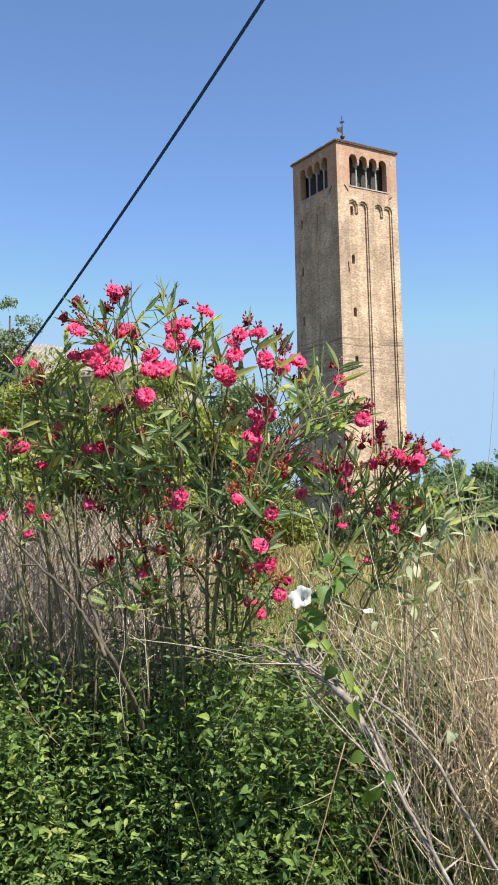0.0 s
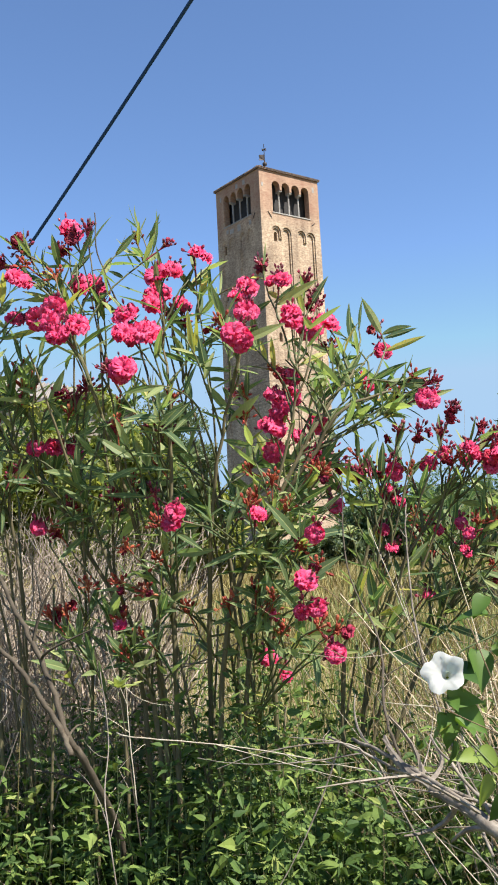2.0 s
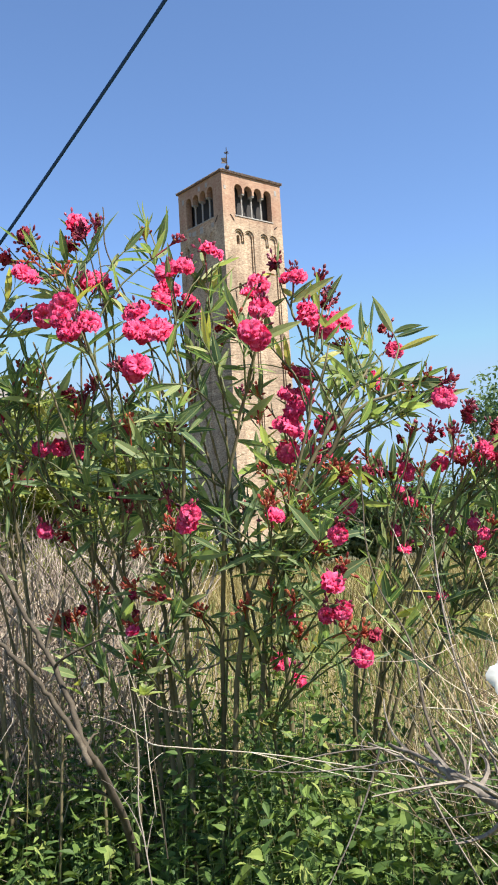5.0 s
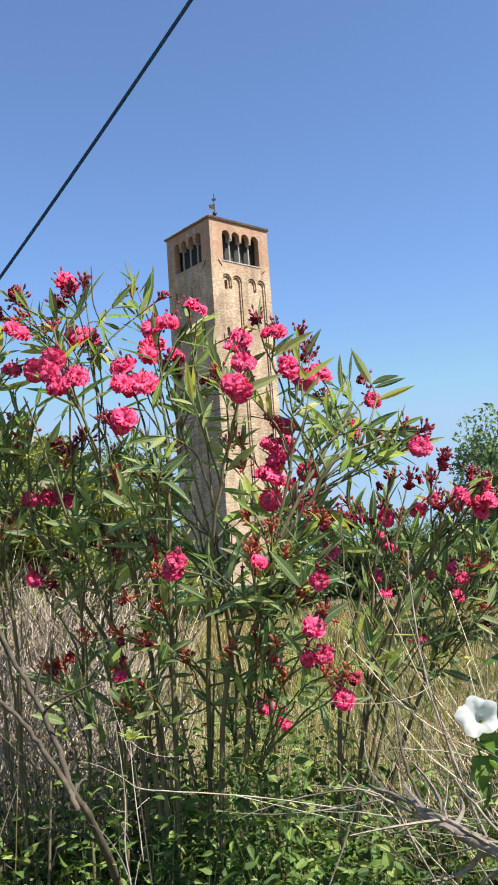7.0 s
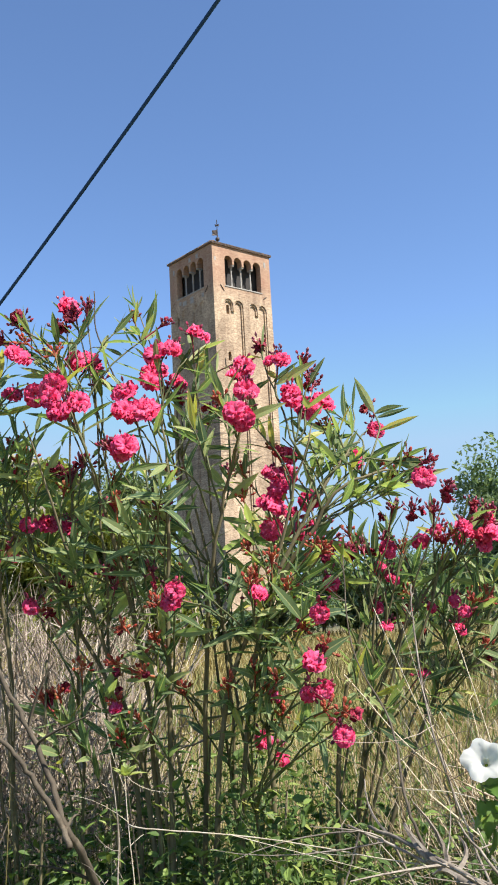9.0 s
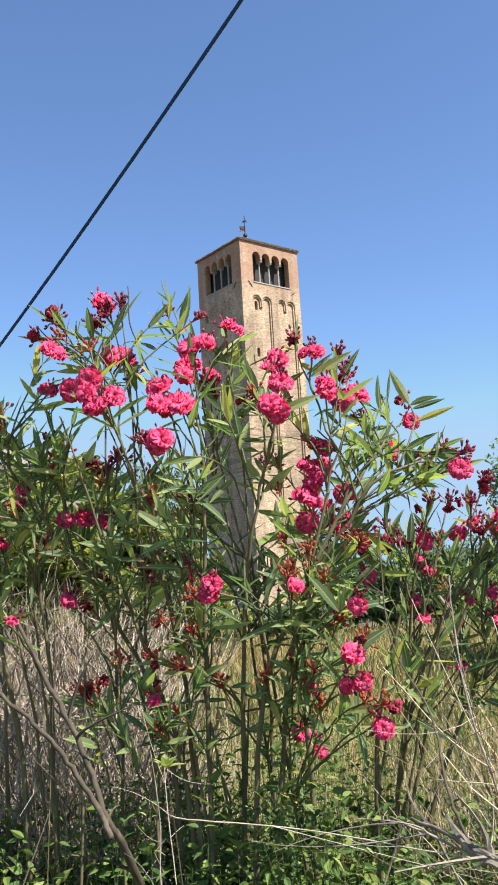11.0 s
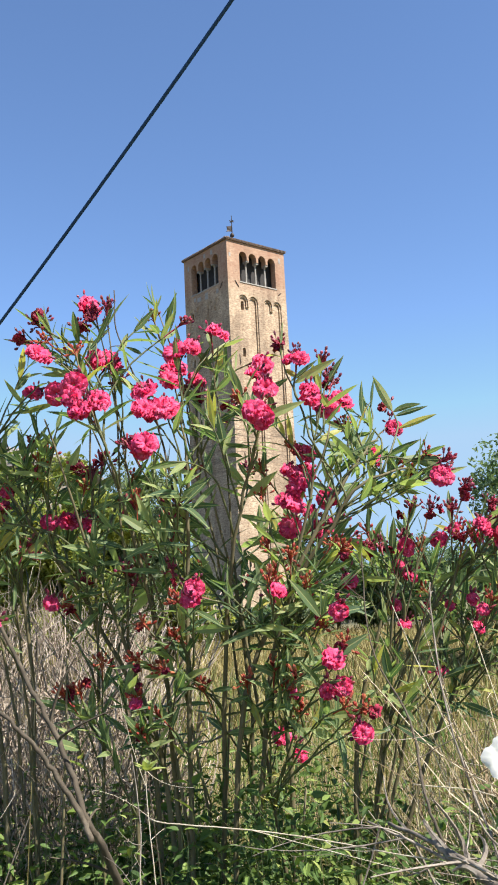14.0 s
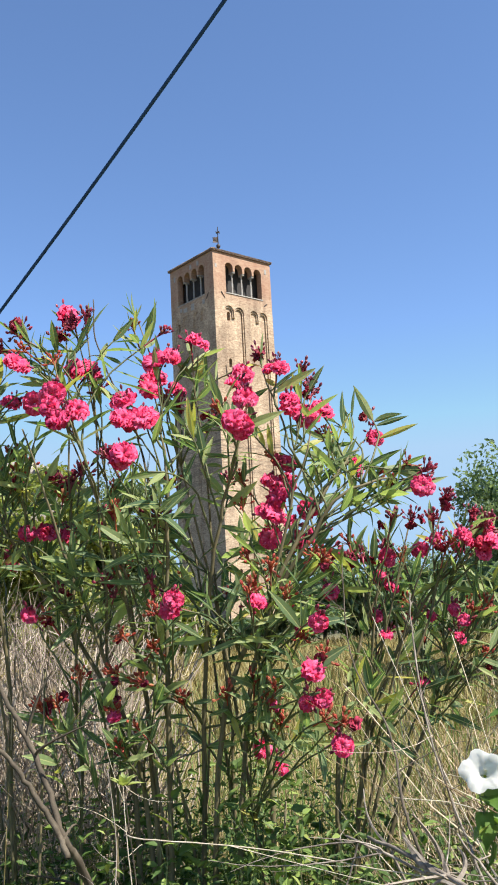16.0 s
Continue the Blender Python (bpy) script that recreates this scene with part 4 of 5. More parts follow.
def oleander(label, base, flowers, bud_tips, leaf_tips, canes, seed, wilt=0.14, size=0.055, limbs=()):
    """Many upright stems from one stool; shoots end in flower heads; lance leaves in whorls of three."""
    r = np.random.default_rng(seed)
    base = np.array(base, float)
    shrub = thing("oleander_shrub", base, label, "shrub", "oleanders")
    tips = [(np.array(f[:3]), f[3], 0) for f in flowers] + [(np.array(f), 0, 1) for f in bud_tips] + [(np.array(f), 0, 2) for f in leaf_tips]
    order = sorted(range(len(tips)), key=lambda i: -tips[i][0][2])
    paths = []
    single, rest = 0, ([], [], [], [], [])
    for limb in limbs:                   # the thick leaning stems that carry the outer shoots
        p = spline(limb, 4)
        p = p + r.normal(0, 0.003, p.shape)
        paths.append(p)
        part("stem", *tube(p - base, np.linspace(0.0092, 0.0022, len(p)), 6), BARK, shrub, smooth=True)
    for rank, i in enumerate(order):
        tip, n, kind = tips[i]
        tip = tip + (np.zeros(3) if kind < 2 else r.normal(0, 0.01, 3))
        start = None
        if rank >= canes:
            best = None
            for p in paths[:canes + 60 + len(limbs)]:
                lim = p[int(len(p) * 0.3):int(len(p) * 0.92)]
                d = np.linalg.norm((lim - tip) * np.array([0.8, 0.9, 0.25]), axis=1) + 3.0 * np.clip(lim[:, 2] - tip[2] + 0.13, 0, None) + 1.6 * np.clip(tip[2] - lim[:, 2] - 0.34, 0, None)
                d = d + r.exponential(0.13, len(d))
                j = int(np.argmin(d))
                if best is None or d[j] < best[0]:
                    best = (d[j], lim[j], unit(lim[min(j + 1, len(lim) - 1)] - lim[max(j - 1, 0)]))
            if best[0] < 0.95:
                start = best[1]
                gap = np.linalg.norm(tip - start)
                p = bend(start, start + (best[2] * 0.2 + unit(tip - start) * 0.25 + np.array([0, 0, r.normal(0.02, 0.12)]) + r.normal(0, 0.08, 3)) * gap, tip, 10)
                rad = np.linspace(0.0034, 0.0018, 10)
        if start is None:
            foot = base + np.array([r.normal(0, 0.1), r.normal(0, 0.08), -0.03])
            foot[0] += 0.08 * (tip[0] - base[0])
            knee = foot + np.array([(tip[0] - foot[0]) * r.uniform(-0.05, 0.3), (tip[1] - foot[1]) * 0.3, (tip[2] - foot[2]) * r.uniform(0.5, 0.66)])
            p = bend(foot, knee, tip, 16)
            rad = np.linspace(r.uniform(0.0048, 0.0085), 0.0018, 16)
        sway = np.sin(np.linspace(0, math.pi * r.uniform(1.0, 2.5), len(p)))[:, None] * np.array([r.normal(0, 0.014), r.normal(0, 0.014), 0]) * min(1.0, 3.0 * np.linalg.norm(p[-1] - p[0]))
        p = p + sway * np.linspace(1, 0, len(p))[:, None] + np.concatenate([[np.zeros(3)], r.normal(0, min(0.004, 0.006 * np.linalg.norm(p[-1] - p[0])), (len(p) - 2, 3)), [np.zeros(3)]])
        paths.append(p)
        part("stem", *tube(p - base, rad, 6), BARK if len(p) == 16 else GREEN_STEM, shrub, smooth=True)
        way = unit(p[-1] - p[-3])
        # whorls of leaves back from the tip
        seg = np.linalg.norm(np.diff(p, axis=0), axis=1)
        along = np.concatenate([[0], np.cumsum(seg)])
        total = along[-1]
        reach = min(total * 0.8, r.uniform(0.09, 0.24))
        q = 0.012 if kind == 2 else 0.045
        phase = r.uniform(0, 6)
        while q < reach:
            c = np.array([np.interp(total - q, along, p[:, a]) for a in range(3)])
            t = unit(np.array([np.interp(total - q + 0.02, along, p[:, a]) for a in range(3)]) - np.array([np.interp(total - q - 0.02, along, p[:, a]) for a in range(3)]))
            ref = unit(np.cross(t, [0.3, 0.8, 0.2]))
            oth = np.cross(t, ref)
            phase += 1.05
            for k in range(3):
                if r.random() < (0.2 if tip[2] > 1.6 else 0.34) + 0.25 * (q / reach):
                    continue
                a = phase + k * 2.094 + r.normal(0, 0.2)
                radial = ref * math.cos(a) + oth * math.sin(a)
                open_ = np.clip(0.38 + 2.2 * (q / 0.4) + r.normal(0, 0.28), 0.12, 1.75)
                d = t * math.cos(open_) + radial * math.sin(open_) + np.array([0, 0, -0.06 * open_]) + r.normal(0, 0.17, 3)
                up = t * math.sin(open_) - radial * math.cos(open_) + r.normal(0, 0.45, 3)
                ln = r.uniform(0.065, 0.13) * (0.75 if q < 0.03 else 1.0)
                mid = c + unit(d) * ln * 0.6
                if any(abs(mid[0] - h[0]) < 0.05 and abs(mid[2] - h[2]) < 0.055 and mid[1] < h[1] + 0.02 for h in HEADS) and r.random() < 0.85:
                    continue
                if single < 300 and c[1] < base[1]:
                    x, y, z = axes(d, up)
                    ob = new("leaf", LEAF_MESHES[int(r.integers(0, len(LEAF_MESHES)))])
                    ob.parent = shrub
                    m = Matrix([(x[i2], y[i2], z[i2], 0) for i2 in range(3)] + [(0, 0, 0, 1)])
                    ob.matrix_basis = Matrix.Translation(c - base) @ m @ Matrix.Scale(ln, 4)
                    single += 1
                else:
                    for lst, val in zip(rest, (c - base, d, up, ln, ln * r.choice([0.15, 0.2]))):
                        lst.append(val)
            q += r.uniform(0.024, 0.042)
        if kind == 0:
            flower_head(shrub, base, tip, way, n, 7 + 2 * n, r, r.random() < wilt, size * (1.0 if tip[2] > 1.495 else 0.78))
        elif kind == 1:
            flower_head(shrub, base, tip, way, 0, 18, r, dry=bool(tip[2] < 1.5), spent=int(r.random() < (0.6 if tip[2] > 1.45 else 0.2)) + int(r.random() < 0.3))
        elif r.random() < 0.36:
            flower_head(shrub, base, tip, way, int(r.random() < 0.15), int(r.integers(8, 20)), r, True, 0.036, True, int(r.random() < 0.3))
    vs, uvs = Soup(), []
    pos, d, up, ln, wd = (np.array(a) for a in rest)
    which = r.integers(0, len(LANCE), len(pos))
    for k, shape in enumerate(LANCE):
        m = which == k
        if m.any():
            vs.add(*scatter(shape, pos[m], d[m], up[m], ln[m], wd[m]))
            uvs.append(np.tile(shape[0][:, :2], (int(m.sum()), 1)))
    tagged(part("foliage", vs.verts(), vs.f, LEAF, shrub, uv=np.concatenate(uvs)), kind="stuff")
    # a plain upright cane at the stool
    foot = base + np.array([r.normal(0, 0.06), r.normal(0, 0.07), -0.03])
    e = foot + np.array([r.normal(0, 0.28), r.normal(0, 0.12), r.uniform(1.0, 1.4)])
    part("stem", *tube(bend(foot, (foot + e) / 2 + r.normal(0, 0.03, 3), e, 8) - base, np.linspace(0.006, 0.003, 8), 6), BARK, shrub, smooth=True)
    return shrub


def fill(n, x0, x1, y0, y1, seed):
    """Leafy shoot tips, below the shrubs' outline."""
    r = np.random.default_rng(seed)
    out = []
    for _ in range(n):
        x, y = r.uniform(x0, x1), r.uniform(y0, y1)
        roof_z = np.interp(x, [-1.4, -1.06, -0.84, -0.76, -0.57, -0.43, -0.34, -0.27, -0.19, -0.01, 0.06, 0.18, 0.26, 0.36, 0.53, 0.7, 0.95], [1.8, 1.98, 2.04, 1.98, 1.86, 1.83, 1.95, 2.04, 1.96, 1.87, 1.76, 1.73, 1.72, 1.66, 1.62, 1.58, 1.45]) - 0.03
        low = np.interp(x, [-1.4, -0.8, -0.58, -0.36, -0.2, 0.1, 0.9], [1.5, 1.52, 1.5, 1.52, 1.46, 1.36, 1.26])
        z = low + (roof_z - low) * r.beta(1.5, 1.15)
        if -0.36 < x < -0.12 and z > 1.6 and r.random() < 0.55:      # the crown is open in the middle
            continue
        out.append((x, y, z))
    return out


LEFT_TOP = [(-0.625, 2.83, 2.313, 1), (-0.734, 2.72, 2.15, 2), (-0.6, 2.88, 2.164, 1), (-0.568, 2.9, 2.171, 1), (-0.627, 2.68, 2.06, 1), (-0.608, 2.62, 1.979, 2), (-0.58, 2.62, 1.988, 2), (-0.689, 2.75, 2.047, 1),
            (-0.759, 2.8, 2.056, 1)]
LEFT_LOW = [(-0.734, 2.88, 1.707, 1), (-0.684, 2.88, 1.707, 2), (-0.636, 2.9, 1.704, 1), (-0.733, 2.85, 1.493, 1)]
LEFT_FAR = [(-0.987, 2.8, 2.051, 1), (-0.969, 2.9, 2.059, 1), (-0.92, 2.85, 1.983, 1), (-0.782, 2.9, 1.859, 1), (-0.86, 2.9, 1.819, 1), (-0.995, 2.75, 1.716, 1), (-0.899, 2.8, 1.65, 1), (-0.795, 2.85, 1.644, 1),
            (-0.866, 2.6, 1.488, 2), (-0.82, 2.6, 1.455, 1), (-0.877, 2.6, 1.388, 1), (-1.04, 2.8, 1.768, 1), (-1.014, 2.7, 1.456, 1)]
LEFT_BUDS = [(-0.725, 2.75, 2.247), (-0.739, 2.75, 2.234), (-0.639, 2.78, 2.23), (-0.559, 2.78, 2.279), (-0.591, 2.8, 2.269), (-0.527, 2.8, 2.083), (-0.56, 2.86, 2.13), (-0.775, 2.75, 2.194),
             (-0.356, 2.8, 2.235), (-0.666, 2.85, 1.848), (-0.616, 2.85, 1.835), (-0.588, 2.85, 1.865), (-0.531, 2.85, 1.569), (-0.509, 2.85, 1.531), (-0.68, 2.85, 1.479), (-0.649, 2.9, 1.542),
             (-0.689, 2.8, 1.253), (-0.652, 2.8, 1.262), (-0.593, 2.8, 1.33)]
LEFT_WITHER = [(-0.98, 2.85, 1.965), (-0.964, 2.9, 1.951), (-0.671, 2.95, 1.836), (-0.853, 2.8, 1.735), (-0.538, 2.9, 1.756)]
MID_TOP = [(-0.363, 2.76, 2.147, 1), (-0.333, 2.76, 2.164, 1), (-0.275, 2.8, 2.209, 1), (-0.386, 2.88, 2.103, 3), (-0.324, 2.92, 2.102, 2), (-0.453, 2.74, 2.043, 1), (-0.45, 2.74, 1.981, 2), (-0.407, 2.75, 1.991, 2),
           (-0.45, 2.62, 1.88, 2), (-0.138, 2.85, 2.136, 1), (-0.157, 2.78, 2.078, 1), (-0.14, 2.7, 2.024, 1), (-0.15, 2.61, 1.96, 2), (-0.05, 2.71, 2.113, 2), (-0.027, 2.67, 2.005, 2), (0.019, 2.75, 1.978, 1),
           (0.076, 2.85, 2.013, 1)]
MID_SIDE = [(-0.03, 2.8, 1.861, 1), (-0.068, 2.78, 1.814, 1), (-0.021, 2.85, 1.821, 1), (-0.053, 2.75, 1.769, 1), (-0.092, 2.74, 1.72, 2), (-0.074, 2.8, 1.674, 1), (0.011, 3.1, 1.716, 2), (0.015, 3.1, 1.669, 1),
            (0.06, 3.1, 1.77, 1), (0.231, 2.95, 1.961, 1), (0.209, 3.2, 1.912, 1), (0.318, 2.74, 1.787, 1)]
MID_LOW = [(-0.35, 2.67, 1.497, 1), (-0.341, 2.66, 1.517, 1), (-0.143, 2.67, 1.494, 1), (-0.004, 2.5, 1.459, 1), (-0.033, 2.4, 1.354, 1), (-0.014, 2.47, 1.289, 1), (-0.037, 2.47, 1.282, 1), (0.014, 2.43, 1.195, 1),
           (-0.128, 2.95, 1.112, 1), (-0.098, 2.88, 1.075, 1)]
MID_BUDS = [(0.016, 2.72, 2.093), (0.033, 2.74, 2.063), (0.045, 2.76, 2.037), (-0.093, 2.75, 2.152), (-0.315, 2.9, 2.059), (-0.35, 2.9, 2.065), (-0.49, 2.65, 1.871), (-0.418, 2.85, 1.746),
            (-0.378, 2.85, 1.732), (-0.381, 2.68, 1.481), (-0.399, 2.75, 1.561), (0.231, 2.95, 2.009), (0.327, 2.74, 1.814), (0.077, 3, 1.672), (0.099, 3, 1.635), (-0.011, 2.45, 1.235),
            (0.026, 2.43, 1.229)]
MID_WITHER = [(-0.476, 2.75, 1.426), (-0.494, 2.75, 1.34), (-0.432, 2.75, 1.315), (-0.221, 2.7, 1.274), (-0.231, 2.8, 1.986), (-0.187, 2.85, 1.828), (0.001, 2.45, 1.373), (-0.034, 2.6, 1.407),
              (-0.398, 2.75, 1.395)]
RIGHT_TOP = [(0.356, 2.98, 1.629, 1), (0.406, 2.95, 1.657, 1), (0.442, 2.95, 1.632, 1), (0.459, 2.9, 1.636, 1), (0.506, 2.88, 1.672, 1), (0.489, 2.88, 1.606, 1), (0.538, 2.88, 1.635, 1), (0.259, 2.97, 1.527, 1),
             (0.255, 2.97, 1.607, 1), (0.23, 3, 1.547, 1)]
RIGHT_LOW = [(0.374, 3, 1.441, 1), (0.424, 2.95, 1.453, 1), (0.433, 2.85, 1.423, 1), (0.422, 2.9, 1.383, 1), (0.232, 2.95, 1.386, 1), (0.217, 3, 1.437, 1), (0.073, 2.9, 1.53, 1), (0.319, 2.95, 1.253, 1)]
RIGHT_FAR = [(0.507, 2.85, 1.651, 2), (0.578, 2.85, 1.67, 1), (0.625, 2.85, 1.647, 1), (0.445, 2.85, 1.647, 1)]
RIGHT_BUDS = [(0.38, 2.74, 1.738), (0.264, 2.9, 1.702), (0.316, 2.9, 1.7), (0.384, 2.92, 1.694), (0.485, 2.88, 1.7), (0.188, 3, 1.602), (0.143, 3, 1.604), (0.244, 2.97, 1.622),
              (0.523, 2.88, 1.682)]
LEFT_SHOOTS = [(-0.67, 2.72, 2.186), (-0.695, 2.74, 2.173), (-0.648, 2.7, 2.16), (-0.48, 2.8, 2.234), (-0.739, 2.75, 2.081), (-0.773, 2.8, 2.134), (-0.705, 2.8, 1.982), (-0.769, 2.85, 1.979),
               (-0.781, 2.8, 1.878), (-0.581, 2.8, 2.222)]
MID_SHOOTS = [(-0.437, 2.85, 2.306), (-0.435, 2.86, 2.284), (-0.266, 2.8, 2.167), (-0.239, 2.82, 2.188), (-0.282, 2.8, 2.139), (-0.208, 2.75, 2.06), (-0.219, 2.7, 1.988), (-0.266, 2.75, 1.939),
              (-0.424, 2.66, 1.856), (-0.395, 2.75, 1.861), (-0.33, 2.75, 1.806), (-0.124, 2.7, 1.954), (-0.038, 2.8, 1.908), (0.009, 2.8, 1.937), (-0.152, 2.75, 1.798), (-0.163, 2.75, 1.739)]
SIDE_SHOOTS = [(0.135, 2.9, 1.983), (0.168, 2.9, 2.002), (0.097, 2.88, 1.948), (0.111, 2.88, 1.915), (0.264, 2.8, 1.825), (0.301, 2.78, 1.856), (0.21, 2.85, 1.811), (0.251, 2.82, 1.805),
               (0.306, 2.75, 1.816), (0.176, 2.85, 1.765), (0.197, 2.85, 1.843), (0.231, 2.85, 1.779), (0.155, 2.9, 1.812), (0.126, 2.9, 1.854)]
LOW_SHOOTS = [(-0.518, 2.75, 1.252), (-0.449, 2.75, 1.208), (-0.576, 2.75, 1.154), (-0.625, 2.8, 1.21), (-0.489, 2.72, 1.167), (-0.412, 2.75, 1.274), (-0.539, 2.75, 1.287), (-0.658, 2.78, 1.153),
              (-0.433, 2.72, 1.177), (-0.323, 2.8, 1.243), (-0.124, 2.7, 1.257), (-0.088, 2.6, 1.285), (-0.098, 2.85, 1.041), (-0.041, 2.6, 1.407), (0.074, 2.8, 1.509)]
INNER_SHOOTS = [(-0.1, 2.7, 1.447), (-0.107, 2.7, 1.574), (-0.146, 2.75, 1.621), (-0.028, 2.8, 1.559), (0.178, 2.95, 1.569), (0.114, 2.95, 1.572), (0.057, 3, 1.592), (0.259, 3, 1.454),
                (0.5, 2.95, 1.553), (0.523, 2.95, 1.457), (0.401, 2.95, 1.542), (0.318, 3, 1.58), (0.491, 2.95, 1.289), (0.411, 2.95, 1.293)]
GAP_SHOOTS = [(-0.065, 2.65, 1.501), (-0.008, 2.7, 1.555), (-0.12, 2.65, 1.382), (-0.062, 2.55, 1.34), (-0.15, 2.7, 1.299), (-0.038, 2.55, 1.206), (-0.1, 2.7, 1.189), (-0.182, 2.75, 1.173), (-0.132, 2.7, 1.505), (-0.034, 2.65, 1.445),
              (0.145, 2.8, 1.246), (0.19, 2.75, 1.194), (0.113, 2.85, 1.315), (0.334, 2.9, 1.27), (0.278, 2.9, 1.348), (0.158, 2.9, 1.4)]
HEADS = LEFT_TOP + LEFT_LOW + MID_TOP + MID_SIDE + MID_LOW + RIGHT_TOP + RIGHT_LOW + RIGHT_FAR
oleander("tall pink-flowering oleander with slender leaning stems", (-0.43, 2.9, 0), LEFT_TOP + LEFT_LOW, LEFT_BUDS,
         LEFT_SHOOTS + LOW_SHOOTS[:9] + fill(27, -0.95, -0.44, 2.6, 3.2, 11), 4, 3, 0.1, 0.058,
         limbs=(((-0.42, 2.9, -0.03), (-0.43, 2.88, 0.9), (-0.5, 2.84, 1.25), (-0.62, 2.78, 1.65), (-0.72, 2.72, 1.97)),
                ((-0.45, 2.9, -0.03), (-0.47, 2.9, 1.0), (-0.6, 2.9, 1.4), (-0.78, 2.85, 1.7), (-0.93, 2.8, 1.93)),
                ((-0.4, 2.9, -0.03), (-0.42, 2.86, 1.1), (-0.47, 2.8, 1.5), (-0.55, 2.72, 1.85), (-0.6, 2.68, 2.0))))
oleander("full pink-flowering oleander with many upright stems", (-0.19, 2.84, 0), MID_TOP + MID_SIDE + MID_LOW, MID_BUDS + MID_WITHER,
         MID_SHOOTS + SIDE_SHOOTS + LOW_SHOOTS[9:] + INNER_SHOOTS[:4] + GAP_SHOOTS[:10] + fill(40, -0.5, 0.14, 2.55, 3.2, 12), 3, 4, 0.06, 0.058,
         limbs=(((-0.2, 2.84, -0.03), (-0.2, 2.82, 0.95), (-0.11, 2.8, 1.44), (0.026, 2.76, 1.66), (0.106, 2.75, 1.764), (0.22, 2.78, 1.80), (0.3, 2.8, 1.80)),
                ((-0.27, 2.84, -0.03), (-0.25, 2.8, 1.08), (-0.1, 2.77, 1.5), (0.05, 2.76, 1.75), (0.13, 2.82, 1.86), (0.18, 2.85, 1.9)),
                ((-0.33, 2.9, -0.03), (-0.29, 2.87, 1.0), (-0.25, 2.76, 1.55), (-0.19, 2.7, 1.8), (-0.14, 2.68, 1.96)),
                ((-0.38, 2.86, -0.03), (-0.377, 2.83, 1.1), (-0.36, 2.77, 1.62), (-0.35, 2.74, 1.85), (-0.37, 2.76, 2.02)),
                ((-0.11, 2.86, -0.03), (-0.12, 2.82, 1.0), (-0.11, 2.74, 1.4), (-0.04, 2.7, 1.72), (0.03, 2.68, 1.92))))
oleander("lower oleander with red fading flower heads", (0.08, 3.02, 0), RIGHT_TOP + RIGHT_LOW + RIGHT_FAR, RIGHT_BUDS,
         INNER_SHOOTS[4:] + GAP_SHOOTS[10:] + fill(44, 0.1, 0.9, 2.8, 3.4, 13), 4, 5, 0.8, 0.045,
         limbs=(((0.1, 3.02, -0.03), (0.12, 3.0, 0.8), (0.2, 2.98, 1.2), (0.36, 2.96, 1.48), (0.5, 2.94, 1.6)),
                ((0.06, 3.02, -0.03), (0.07, 3.0, 0.9), (0.12, 2.97, 1.25), (0.22, 2.96, 1.5), (0.26, 2.95, 1.56)),
                ((0.14, 3.02, -0.03), (0.18, 3.02, 0.7), (0.3, 3.02, 1.05), (0.46, 3.02, 1.3), (0.6, 3.0, 1.42))))
oleander("pale-leaved oleander with many withered red flower heads", (-0.85, 2.95, 0), LEFT_FAR, LEFT_WITHER,
         fill(20, -1.35, -0.72, 2.65, 3.3, 14), 4, 6, 0.9, 0.042,
         limbs=(((-0.85, 2.95, -0.03), (-0.87, 2.93, 0.9), (-0.92, 2.88, 1.4), (-0.97, 2.82, 1.75), (-0.98, 2.8, 1.98)),
                ((-0.8, 2.95, -0.03), (-0.8, 2.95, 0.9), (-0.8, 2.92, 1.3), (-0.82, 2.88, 1.6), (-0.8, 2.9, 1.84)),
                ((-0.9, 2.95, -0.03), (-0.95, 2.9, 0.8), (-1.02, 2.85, 1.2), (-1.08, 2.82, 1.55), (-1.12, 2.8, 1.8))))

dead_branch("thin bleached forked stalk standing in the herbs", ((-0.402, 2.04, 0.84), (-0.415, 2.05, 0.935), (-0.431, 2.1, 1.0), (-0.44, 2.2, 1.077), (-0.455, 2.22, 1.2)), 0.0015, 0.0011, 3, 54, OLD_WOOD, 0.1)
# leaning bare stems at the foot of the oleander
dead_branch("thick grey-brown leaning oleander stem, bare of leaves", ((-0.5, 2.9, -0.03), (-0.515, 2.8, 0.6), (-0.54, 2.6, 0.86), (-0.565, 2.53, 0.96), (-0.593, 2.5, 1.022), (-0.634, 2.55, 1.118), (-0.7, 2.6, 1.236), (-0.757, 2.65, 1.318), (-0.86, 2.75, 1.48)), 0.0112, 0.0052, 3, 50, DEAD_STEM)
dead_branch("thick grey-brown leaning oleander stem, bare of leaves", ((-0.575, 2.47, 0.98), (-0.6, 2.49, 1.03), (-0.654, 2.5, 1.112), (-0.708, 2.5, 1.187), (-0.78, 2.52, 1.25), (-0.95, 2.6, 1.38)), 0.0074, 0.0042, 2, 51, DEAD_STEM)


dead_branch("slender bare oleander twig with a dark dry tip", ((-0.38, 2.8, 1.7), (-0.433, 2.8, 1.97), (-0.482, 2.78, 2.078), (-0.531, 2.77, 2.219), (-0.535, 2.775, 2.333)), 0.0036, 0.0016, 5, 52, DEAD_STEM, 0.09)


